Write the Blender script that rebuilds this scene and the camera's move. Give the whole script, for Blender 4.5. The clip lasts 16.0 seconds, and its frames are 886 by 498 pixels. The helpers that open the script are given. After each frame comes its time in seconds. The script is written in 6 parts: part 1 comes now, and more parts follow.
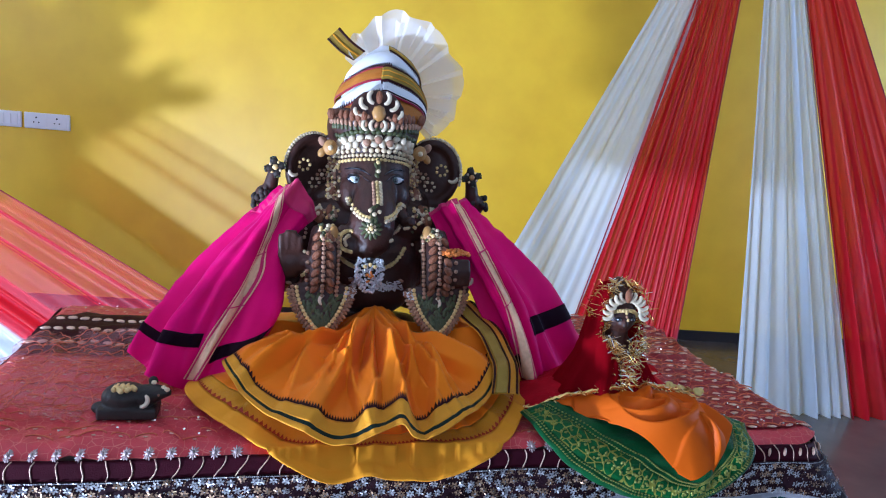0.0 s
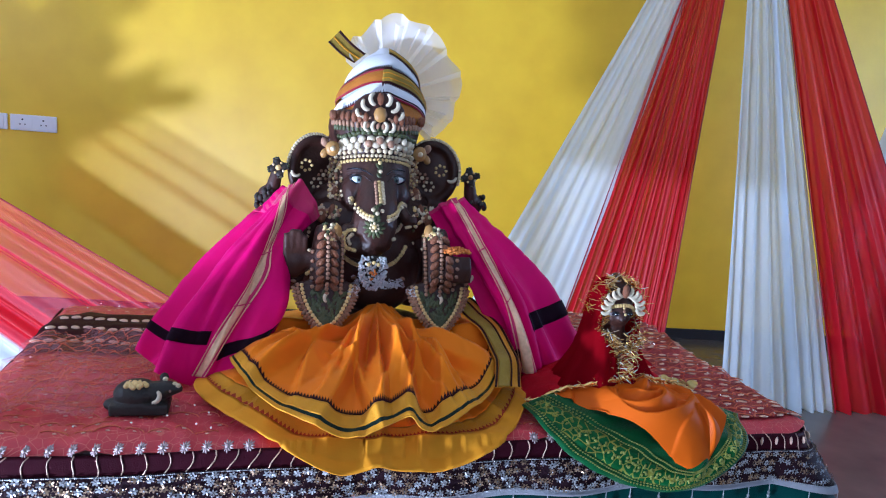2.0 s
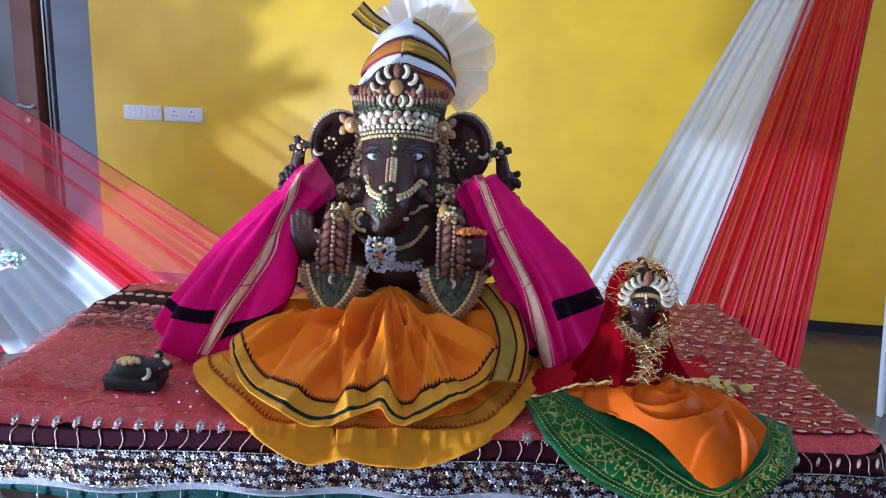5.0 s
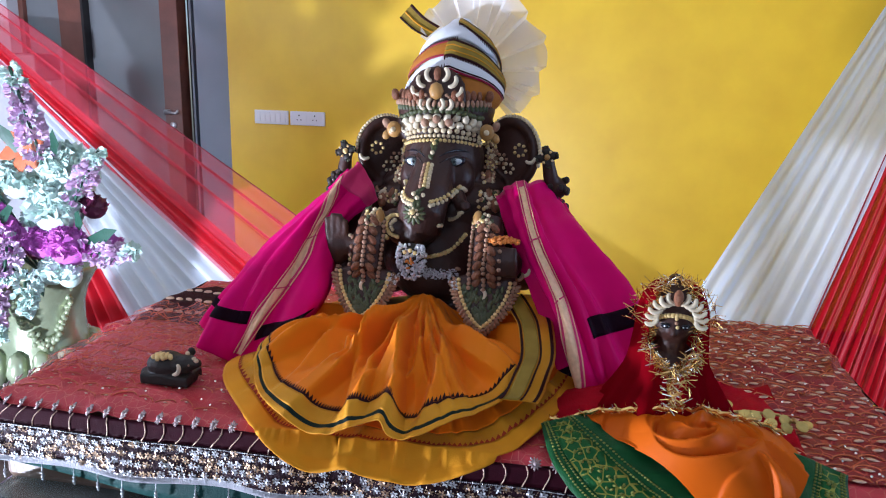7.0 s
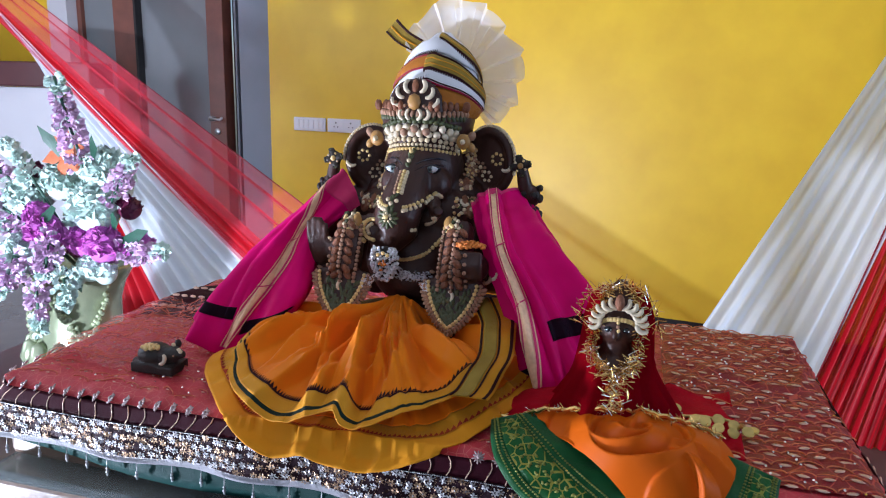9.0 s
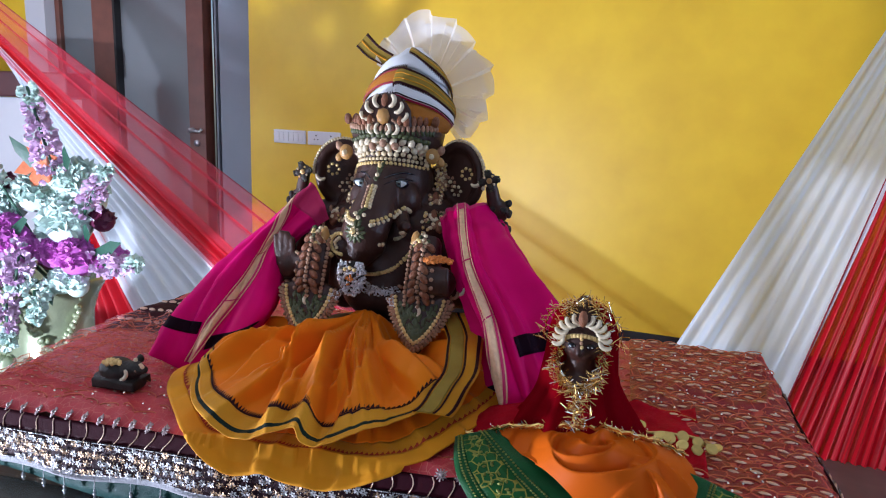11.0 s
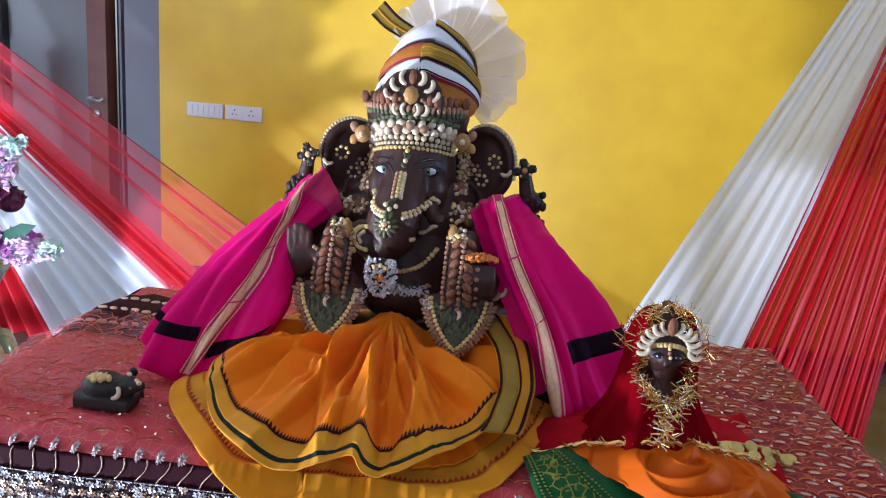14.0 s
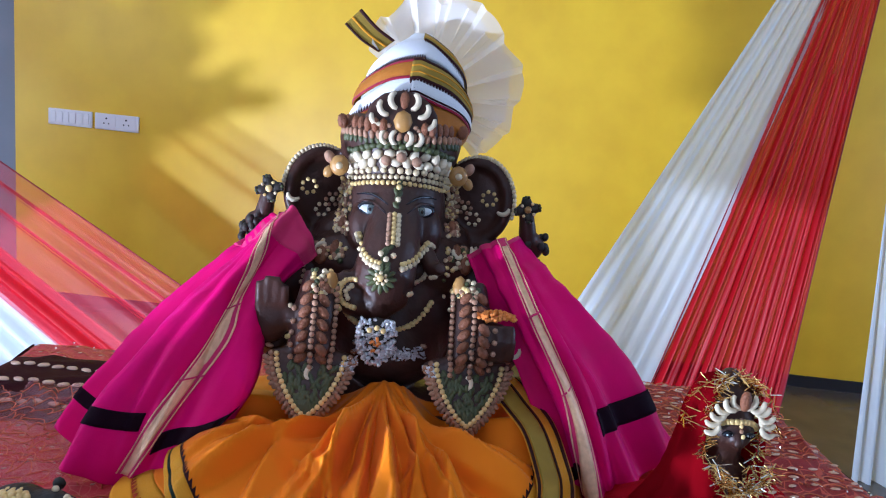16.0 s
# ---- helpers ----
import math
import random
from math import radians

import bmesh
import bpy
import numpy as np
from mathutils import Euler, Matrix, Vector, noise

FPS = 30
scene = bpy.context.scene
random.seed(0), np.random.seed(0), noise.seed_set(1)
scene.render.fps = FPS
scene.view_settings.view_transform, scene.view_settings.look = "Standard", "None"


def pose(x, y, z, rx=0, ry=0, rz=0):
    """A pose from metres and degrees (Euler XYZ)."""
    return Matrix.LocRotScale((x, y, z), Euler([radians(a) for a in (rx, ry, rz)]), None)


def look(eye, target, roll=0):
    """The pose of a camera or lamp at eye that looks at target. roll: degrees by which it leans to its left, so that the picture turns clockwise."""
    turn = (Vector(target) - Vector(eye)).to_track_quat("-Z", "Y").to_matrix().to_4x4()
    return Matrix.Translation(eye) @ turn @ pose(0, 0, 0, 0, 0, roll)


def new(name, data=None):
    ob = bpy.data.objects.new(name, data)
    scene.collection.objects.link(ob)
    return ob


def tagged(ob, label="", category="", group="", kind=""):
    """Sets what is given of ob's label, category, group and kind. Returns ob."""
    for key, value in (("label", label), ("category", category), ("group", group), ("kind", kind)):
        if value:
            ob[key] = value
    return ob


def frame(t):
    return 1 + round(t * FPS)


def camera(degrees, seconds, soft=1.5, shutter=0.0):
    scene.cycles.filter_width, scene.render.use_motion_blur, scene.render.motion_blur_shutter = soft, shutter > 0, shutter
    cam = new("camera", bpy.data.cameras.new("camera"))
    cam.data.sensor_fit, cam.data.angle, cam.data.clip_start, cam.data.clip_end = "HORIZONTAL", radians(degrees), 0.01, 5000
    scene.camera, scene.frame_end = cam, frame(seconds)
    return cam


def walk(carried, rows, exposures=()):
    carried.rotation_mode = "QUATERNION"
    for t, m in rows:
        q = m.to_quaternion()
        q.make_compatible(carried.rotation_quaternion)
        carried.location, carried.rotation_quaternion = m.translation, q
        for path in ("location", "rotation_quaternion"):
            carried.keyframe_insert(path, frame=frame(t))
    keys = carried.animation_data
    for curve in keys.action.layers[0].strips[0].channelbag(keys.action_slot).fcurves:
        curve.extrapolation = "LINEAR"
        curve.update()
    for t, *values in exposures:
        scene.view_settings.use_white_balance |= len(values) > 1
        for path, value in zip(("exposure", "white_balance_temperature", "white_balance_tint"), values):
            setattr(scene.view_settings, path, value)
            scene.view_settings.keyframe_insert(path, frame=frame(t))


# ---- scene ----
cam = camera(63.8, 16.0, soft=1.1)
METRES, EYE, TILT, LEAN, TURN = 1.2, 1.15, -11.0, -4.85, -12.0
ROWS = [
    (0.0, 0.0, 0.0, 0.0, 0.0, 0.0, -0.0),
    (0.5, -0.036, -0.0211, -0.0025, -1.41, -0.66, 0.44),
    (1.0, -0.0432, -0.0223, -0.0023, -2.24, -0.41, 0.14),
    (1.5, -0.0353, -0.021, -0.0036, -2.57, -0.16, -0.17),
    (2.0, -0.0233, -0.022, -0.0042, -1.31, 0.1, 0.32),
    (2.5, 0.0035, -0.0094, -0.0068, 0.94, -0.38, 0.31),
    (3.0, 0.0449, 0.0157, -0.0063, 4.09, -0.02, 0.29),
    (5.5, 0.169, 0.0714, -0.0064, 13.21, -1.31, 0.82),
    (6.0, 0.1677, 0.0987, -0.001, 14.73, -0.6, 2.18),
    (6.5, 0.2218, 0.1103, 0.0023, 19.72, 0.04, 0.42),
    (7.0, 0.2791, 0.1254, 0.0006, 23.14, -1.19, -1.25),
    (7.5, 0.2735, 0.1289, 0.0065, 20.21, -0.81, 0.57),
    (8.0, 0.3078, 0.1256, 0.0024, 23.35, -1.15, -1.28),
    (8.5, 0.3621, 0.1299, 0.0019, 25.26, -1.21, -2.17),
    (9.0, 0.387, 0.1305, 0.0003, 27.32, -0.76, -2.22),
    (11.5, 0.4035, 0.144, 0.0039, 25.8, 0.38, -2.6),
    (12.0, 0.3981, 0.14, 0.0031, 26.1, 0.11, -3.08),
    (12.5, 0.3773, 0.1383, 0.0026, 26.0, -0.05, -3.69),
    (13.0, 0.3258, 0.1399, 0.0076, 22.83, -0.29, -2.93),
    (13.5, 0.2538, 0.1432, 0.011, 18.6, 0.12, -2.71),
    (14.0, 0.209, 0.1582, 0.0138, 17.32, -0.83, -3.06),
    (14.5, 0.188, 0.2195, 0.0218, 19.19, -0.27, -4.2),
    (15.0, 0.1491, 0.2513, 0.0349, 16.48, -0.15, -4.8),
    (15.5, 0.0735, 0.2454, 0.0486, 10.53, 0.84, -2.08),
    (16.0, 0.0445, 0.2515, 0.0494, 6.89, 0.52, -2.51),
]
walk(cam, [(t, pose(0, 0, EYE, TILT, LEAN, TURN) @ pose(METRES * x, METRES * y, METRES * z, 90 + pitch, roll, yaw)) for t, x, y, z, yaw, pitch, roll in ROWS], ((0.0, -0.07, 4900, 13), (3.0, -0.07, 4900, 13), (5.5, -0.08, 5080, 13), (7.0, -0.12, 5500, 15), (9.0, -0.18, 5600, 15), (12.5, -0.26, 5600, 16), (14.5, -0.04, 5450, 15), (16.0, -0.06, 5080, 13)))

# ---- world, sun, large lights ----
world = bpy.data.worlds.new("world")
scene.world = world
world.use_nodes = True
wn, wl = world.node_tree.nodes, world.node_tree.links
sky = wn.new("ShaderNodeTexSky")
sky.sky_type = 'NISHITA'
sky.sun_disc = False
sky.sun_elevation, sky.sun_rotation = radians(48), radians(200)
wl.new(sky.outputs[0], wn["Background"].inputs[0])
wn["Background"].inputs[1].default_value = 0.1


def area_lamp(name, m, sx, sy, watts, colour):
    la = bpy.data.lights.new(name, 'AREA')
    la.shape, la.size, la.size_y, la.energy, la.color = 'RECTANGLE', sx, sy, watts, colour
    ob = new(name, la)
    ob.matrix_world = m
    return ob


sun = bpy.data.lights.new("sun", 'SUN')
sun.energy, sun.angle, sun.color = 3.0, radians(0.5), (1.0, 0.94, 0.86)
new("sun", sun).matrix_world = look((-6, -9, 8), (-1.65, 0, 0))
# daylight in the window openings; a low added lamp for light off sunlit floor
area_lamp("daylight_back", look((-0.4, -2.85, 1.65), (0.2, 1.2, 0.9)), 2.6, 1.5, 17, (0.80, 0.90, 1.0))
area_lamp("daylight_left", look((-4.25, 0.6, 1.35), (-0.8, 1.7, 0.8)), 2.0, 1.6, 84, (0.88, 0.94, 1.0))
# unseen lamp and window added on the right to brighten the drapes
area_lamp("added_light_right", look((4.85, 0.9, 1.55), (1.9, 2.7, 1.0)), 2.0, 1.5, 76, (0.64, 0.80, 1.0))
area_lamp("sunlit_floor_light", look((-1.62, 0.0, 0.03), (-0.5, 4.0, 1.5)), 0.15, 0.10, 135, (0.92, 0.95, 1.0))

# ---- materials ----
MATS = {}


def mat(name, colour, rough=0.6, metal=0.0, vary=0.12, scale=40.0, bump=0.15, bscale=None, colour2=None, sheen=0.0,
        spec=0.5, trans=0.0, coat=0.0, coords="Object"):
    """A principled surface with colour variation at two scales and fine relief."""
    if name in MATS:
        return MATS[name]
    m = bpy.data.materials.new(name)
    m.use_nodes = True
    n, l = m.node_tree.nodes, m.node_tree.links
    p = n["Principled BSDF"]
    tc = n.new("ShaderNodeTexCoord")
    n1, n2 = n.new("ShaderNodeTexNoise"), n.new("ShaderNodeTexNoise")
    n1.inputs["Scale"].default_value, n2.inputs["Scale"].default_value = scale, scale * 0.13
    n1.inputs["Detail"].default_value = 6
    for q in (n1, n2):
        l.new(tc.outputs[coords], q.inputs["Vector"])
    add = n.new("ShaderNodeMath")
    add.operation = 'MULTIPLY_ADD'
    add.inputs[1].default_value = 0.5
    l.new(n1.outputs[0], add.inputs[0])
    half = n.new("ShaderNodeMath")
    half.operation = 'MULTIPLY'
    half.inputs[1].default_value = 0.5
    l.new(n2.outputs[0], half.inputs[0])
    l.new(half.outputs[0], add.inputs[2])
    ramp = n.new("ShaderNodeValToRGB")
    c2 = colour2 or colour
    ramp.color_ramp.elements[0].position, ramp.color_ramp.elements[1].position = 0.3, 0.7
    ramp.color_ramp.elements[0].color = (*[c * (1 - vary) for c in c2], 1)
    ramp.color_ramp.elements[1].color = (*[min(1, c * (1 + vary)) for c in colour], 1)
    l.new(add.outputs[0], ramp.inputs[0])
    l.new(ramp.outputs[0], p.inputs["Base Color"])
    p.inputs["Roughness"].default_value, p.inputs["Metallic"].default_value = rough, metal
    p.inputs["Specular IOR Level"].default_value = spec
    p.inputs["Sheen Weight"].default_value = sheen
    p.inputs["Coat Weight"].default_value = coat
    p.inputs["Transmission Weight"].default_value = trans
    if bump:
        b = n.new("ShaderNodeBump")
        b.inputs["Strength"].default_value, b.inputs["Distance"].default_value = bump, 0.004
        n3 = n.new("ShaderNodeTexNoise")
        n3.inputs["Scale"].default_value, n3.inputs["Detail"].default_value = bscale or scale * 3, 4
        l.new(tc.outputs[coords], n3.inputs["Vector"])
        l.new(n3.outputs[0], b.inputs["Height"])
        l.new(b.outputs[0], p.inputs["Normal"])
    MATS[name] = m
    return m


def sheer(name, colour, cover, clear=0.22, gloss=0.06):
    """Thin see-through cloth: part of the light passes straight on, part is scattered on both sides."""
    m = bpy.data.materials.new(name)
    m.use_nodes = True
    n, l = m.node_tree.nodes, m.node_tree.links
    out = n["Material Output"]
    n.remove(n["Principled BSDF"])
    tc, noi = n.new("ShaderNodeTexCoord"), n.new("ShaderNodeTexNoise")
    noi.inputs["Scale"].default_value, noi.inputs["Detail"].default_value = 9, 5
    l.new(tc.outputs["Object"], noi.inputs["Vector"])
    mp = n.new("ShaderNodeMapRange")
    mp.inputs["To Min"].default_value, mp.inputs["To Max"].default_value = cover - 0.06, cover + 0.06
    l.new(noi.outputs[0], mp.inputs["Value"])
    t, d, s, g = (n.new("ShaderNodeBsdf" + k) for k in ("Transparent", "Diffuse", "Translucent", "Glossy"))
    t.inputs[0].default_value = (*[clear + (1 - clear) * c for c in colour], 1)
    d.inputs[0].default_value = s.inputs[0].default_value = (*colour, 1)
    g.inputs[0].default_value, g.inputs[1].default_value = (*[0.5 + 0.5 * c for c in colour], 1), 0.45
    a, b, c = (n.new("ShaderNodeMixShader") for _ in range(3))
    a.inputs[0].default_value, b.inputs[0].default_value = 0.4, gloss
    l.new(d.outputs[0], a.inputs[1]), l.new(s.outputs[0], a.inputs[2])
    l.new(a.outputs[0], b.inputs[1]), l.new(g.outputs[0], b.inputs[2])
    l.new(mp.outputs[0], c.inputs[0]), l.new(t.outputs[0], c.inputs[1]), l.new(b.outputs[0], c.inputs[2])
    l.new(c.outputs[0], out.inputs[0])
    MATS[name] = m
    return m


def brocade(name, ground, thread, scale, width, rough=0.55, metal=0.3):
    """Cloth with woven outline motifs in metallic thread."""
    m = mat(name, ground, rough, 0.0, 0.18, 60, 0.25, 900, sheen=0.02, spec=0.15)
    n, l = m.node_tree.nodes, m.node_tree.links
    p = n["Principled BSDF"]
    base = p.inputs["Base Color"].links[0].from_socket
    tc, v = n.new("ShaderNodeTexCoord"), n.new("ShaderNodeTexVoronoi")
    v.feature = 'DISTANCE_TO_EDGE'
    v.inputs["Scale"].default_value, v.inputs["Randomness"].default_value = scale, 0.75
    l.new(tc.outputs["Object"], v.inputs["Vector"])
    ls = n.new("ShaderNodeMath")
    ls.operation = 'LESS_THAN'
    ls.inputs[1].default_value = width
    l.new(v.outputs["Distance"], ls.inputs[0])
    mx = n.new("ShaderNodeMix")
    mx.data_type = 'RGBA'
    l.new(ls.outputs[0], mx.inputs[0]), l.new(base, mx.inputs[6])
    mx.inputs[7].default_value = (*thread, 1)
    l.new(mx.outputs[2], p.inputs["Base Color"])
    k = n.new("ShaderNodeMath")
    k.operation = 'MULTIPLY'
    k.inputs[1].default_value = metal
    l.new(ls.outputs[0], k.inputs[0]), l.new(k.outputs[0], p.inputs["Metallic"])
    return m


YELLOW = mat("yellow_wall_paint", (0.82, 0.54, 0.016), 0.42, 0, 0.07, 5, 0.07, 60, colour2=(0.76, 0.45, 0.012), spec=0.4)
GREYWALL = mat("grey_wall_paint", (0.20, 0.22, 0.26), 0.55, 0, 0.08, 6, 0.2, 70)
WHITEWALL = mat("white_wall_paint", (0.58, 0.57, 0.60), 0.6, 0, 0.04, 5, 0.2, 60)
CEIL = mat("ceiling_paint", (0.78, 0.77, 0.74), 0.8, 0, 0.04, 5, 0.1, 60)
DOORGREY = mat("grey_door_laminate", (0.19, 0.20, 0.21), 0.4, 0, 0.06, 8, 0.1, 90)
FRAMEWOOD = mat("brown_frame_wood", (0.16, 0.055, 0.035), 0.45, 0, 0.25, 14, 0.2, 90)
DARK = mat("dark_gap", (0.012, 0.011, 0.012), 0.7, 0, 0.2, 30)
MAROONWOOD = mat("maroon_coping", (0.07, 0.012, 0.014), 0.35, 0, 0.2, 10, 0.1)
FLOOR = mat("grey_brown_stone", (0.115, 0.092, 0.076), 0.24, 0, 0.22, 7, 0.06, 50, colour2=(0.095, 0.08, 0.07))
PLASTIC = mat("white_plastic", (0.80, 0.80, 0.82), 0.3, 0, 0.03, 30, 0.03)
SLOT = mat("socket_holes", (0.05, 0.05, 0.06), 0.6)
RED_SHEER = sheer("red_sheer", (0.74, 0.010, 0.040), 0.52, 0.28)
RED_THIN = sheer("red_sheer_single", (0.92, 0.06, 0.12), 0.39, 0.92)
RED_DENSE = sheer("red_sheer_gathered", (0.76, 0.008, 0.028), 0.74)
WHITE_SHEER = sheer("white_sheer", (0.86, 0.92, 1.0), 0.87, 0.7)
PLASTIC_SHEER = sheer("pink_net", (0.90, 0.26, 0.34), 0.24, 0.9, 0.40)
VEIL = sheer("red_veil_net", (0.34, 0.003, 0.010), 0.80, 0.15, 0.0)
VEILCLOTH = mat("deep_red_veil", (0.40, 0.004, 0.014), 0.7, 0, 0.3, 60, 0.5, 500, spec=0.06)
MAGENTA = mat("magenta_silk", (0.72, 0.0, 0.16), 0.5, 0, 0.10, 12, 0.15, 700, sheen=0.12, colour2=(0.58, 0.0, 0.09), spec=0.08)
MAGENTA.node_tree.nodes["Principled BSDF"].inputs["Sheen Tint"].default_value = (1.0, 0.02, 0.75, 1)
MAGENTA.node_tree.nodes["Principled BSDF"].inputs["Sheen Roughness"].default_value = 0.4
ROSESILK = mat("rose_silk_stripe", (0.62, 0.03, 0.14), 0.45, 0, 0.15, 20, 0.2, 700, sheen=0.1, spec=0.14)
MAROON = mat("maroon_silk", (0.30, 0.006, 0.035), 0.45, 0, 0.15, 20, 0.3, 700, sheen=0.2, spec=0.14)
BLACKSILK = mat("black_silk_band", (0.013, 0.003, 0.009), 0.6, 0, 0.2, 30, 0.3, 700, spec=0.06)
ZARI = mat("gold_zari", (0.86, 0.55, 0.34), 0.42, 0.4, 0.2, 180, 0.3, 900, spec=0.14)
ORANGE = mat("orange_silk", (0.82, 0.205, 0.001), 0.42, 0, 0.07, 9, 0.10, 800, sheen=0.03, colour2=(0.76, 0.175, 0.002), spec=0.4)
ORANGE.node_tree.nodes["Principled BSDF"].inputs["Specular Tint"].default_value = (1.0, 0.72, 0.12, 1)
ORANGESATIN = mat("orange_satin", (0.63, 0.116, 0.001), 0.45, 0, 0.06, 9, 0.04, 800, spec=0.1, colour2=(0.57, 0.098, 0.001))
MUSTARD = mat("mustard_silk", (0.66, 0.29, 0.010), 0.45, 0, 0.14, 30, 0.35, 800, sheen=0.03, spec=0.14)
YELLOWSILK = mat("yellow_silk", (0.74, 0.30, 0.006), 0.65, 0, 0.1, 20, 0.15, 800, sheen=0.03, spec=0.14)
OLIVE = mat("olive_gold_stripe", (0.33, 0.22, 0.035), 0.45, 0.1, 0.2, 60, 0.3, 800, spec=0.14)
DKGREEN = mat("dark_green_stripe", (0.005, 0.016, 0.012), 0.5, 0, 0.2, 60, 0.3, 800, spec=0.14)
TOOTH = mat("dark_tooth_weave", (0.034, 0.007, 0.009), 0.6, 0, 0.2, 80, spec=0.14)
REDTOOTH = mat("red_tooth_weave", (0.36, 0.04, 0.015), 0.6, 0, 0.2, 80, spec=0.14)
WHITECOT = mat("white_cotton", (0.80, 0.80, 0.84), 0.7, 0, 0.05, 20, 0.4, 600, sheen=0.2)
FANCOT = sheer("white_crisp_cotton", (0.95, 0.94, 0.95), 0.60, 0.9, 0.02)
RUST = mat("rust_band", (0.42, 0.15, 0.02), 0.5, 0, 0.2, 60, 0.3, 700, spec=0.14)
CLAY = mat("dark_brown_clay", (0.058, 0.021, 0.014), 0.42, 0, 0.22, 25, 0.25, 140, colour2=(0.042, 0.016, 0.012), spec=0.35)
CLAYGREY = mat("grey_green_clay", (0.034, 0.028, 0.024), 0.5, 0, 0.25, 40, 0.35, 200, spec=0.25)
CASHEW = mat("cashew", (0.70, 0.60, 0.43), 0.45, 0, 0.1, 60, 0.2)
ALMOND = mat("almond", (0.23, 0.082, 0.035), 0.6, 0, 0.25, 120, 0.5, 500)
PEANUT = mat("pink_peanut", (0.36, 0.195, 0.115), 0.55, 0, 0.25, 90, 0.3)
CHANA = mat("yellow_lentil", (0.76, 0.55, 0.22), 0.45, 0, 0.12, 80, 0.1)
PALEBEAD = mat("pale_seed", (0.70, 0.57, 0.36), 0.5, 0, 0.12, 80, 0.1)
GREENSEED = mat("pumpkin_seed", (0.065, 0.075, 0.025), 0.5, 0, 0.25, 80, 0.2)
GOLDNUT = mat("apricot_brown", (0.42, 0.22, 0.06), 0.4, 0, 0.2, 60, 0.2)
SILVER = mat("silver_foil", (0.72, 0.72, 0.76), 0.28, 0.85, 0.25, 120, 0.4, 400)
EYEWHITE = mat("painted_eye_white", (0.62, 0.66, 0.68), 0.25)
EYEDARK = mat("painted_eye_dark", (0.01, 0.012, 0.02), 0.2)
EYEBLUE = mat("painted_iris", (0.13, 0.16, 0.155), 0.2)
SWEET = mat("orange_sweet", (0.75, 0.23, 0.03), 0.5, 0, 0.2, 200, 0.6)
TINSELGOLD = mat("gold_tinsel", (0.80, 0.52, 0.18), 0.22, 0.95, 0.25, 90, 0)
TINSELSILVER = mat("silver_tinsel", (0.82, 0.78, 0.72), 0.2, 0.95, 0.25, 90, 0)
COIN = mat("gilt_coin", (0.62, 0.48, 0.16), 0.3, 0.85, 0.2, 120, 0.2)
CLOTHRED = brocade("red_net_cloth", (0.56, 0.040, 0.056), (0.66, 0.16, 0.13), 75, 0.022, 0.42, 0.15)
CLOTHDARK = brocade("dark_red_net_cloth", (0.26, 0.005, 0.014), (0.58, 0.09, 0.06), 45, 0.03, 0.36, 0.2)
for q in (CLOTHRED, CLOTHDARK):
    q.node_tree.nodes["Principled BSDF"].inputs["Specular IOR Level"].default_value = 0.45
BORDERMAROON = mat("maroon_border", (0.034, 0.004, 0.010), 0.55, 0, 0.2, 60, 0.2, 700, spec=0.06)
SEQUIN = mat("silver_sequin", (0.40, 0.40, 0.42), 0.5, 0.6, 0.3, 90, 0.2)
COPPERSEQ = mat("copper_sequin", (0.40, 0.27, 0.17), 0.45, 0.85, 0.3, 90, 0.2)
BANDDARK = mat("dark_sequin_ground", (0.024, 0.010, 0.015), 0.5, 0.1, 0.3, 120, 0.3, spec=0.08)
HEMWHITE = mat("white_hem", (0.28, 0.28, 0.31), 0.6, 0.0, 0.15, 80, 0.5, 500)
GREENCLOTH = mat("dark_green_cloth", (0.004, 0.040, 0.036), 0.55, 0, 0.15, 30, 0.3, 700, spec=0.14)
GREENSILK = brocade("green_brocade", (0.012, 0.10, 0.022), (0.30, 0.30, 0.05), 75, 0.05, 0.42, 0.3)
GREENPLAIN = mat("green_silk", (0.009, 0.090, 0.022), 0.42, 0, 0.15, 30, 0.3, 800, sheen=0.1, spec=0.14)
GREENGOLD = mat("green_gold_weave", (0.25, 0.27, 0.05), 0.4, 0.35, 0.3, 150, 0.4, 700)
REDCORD = mat("red_gold_cord", (0.62, 0.17, 0.08), 0.45, 0.3, 0.2, 150)
MOTIF = mat("pale_gold_motif", (0.70, 0.48, 0.36), 0.4, 0.35, 0.2, 150, 0.3)
FLOWERMOTIF = mat("silver_flower_motif", (0.42, 0.33, 0.33), 0.5, 0.3, 0.2, 150, 0.3)
VASE = mat("gilt_green_vase", (0.42, 0.46, 0.29), 0.25, 0.5, 0.25, 10, 0.3, 50, colour2=(0.30, 0.36, 0.23))
PETALWHITE = mat("mint_white_petal", (0.58, 0.72, 0.66), 0.55, 0, 0.12, 60, 0.1)
PETALLILAC = mat("lilac_petal", (0.66, 0.45, 0.65), 0.55, 0, 0.25, 60, 0.1)
PETALMAGENTA = mat("magenta_petal", (0.56, 0.15, 0.52), 0.55, 0, 0.3, 60, 0.1)
PETALDARK = mat("wine_petal", (0.12, 0.012, 0.05), 0.55, 0, 0.3, 60, 0.1)
PETALORANGE = mat("orange_lily_petal", (0.60, 0.17, 0.07), 0.5, 0, 0.25, 60, 0.1)
LEAF = mat("dark_leaf", (0.02, 0.075, 0.045), 0.45, 0, 0.3, 40, 0.2)
WOOD = mat("dark_table_wood", (0.13, 0.075, 0.045), 0.4, 0, 0.3, 18, 0.2, 90)
GLASS = mat("table_glass", (0.80, 0.90, 0.90), 0.03, 0, 0.01, 5, 0, trans=0.9)

# ---- mesh helpers ----


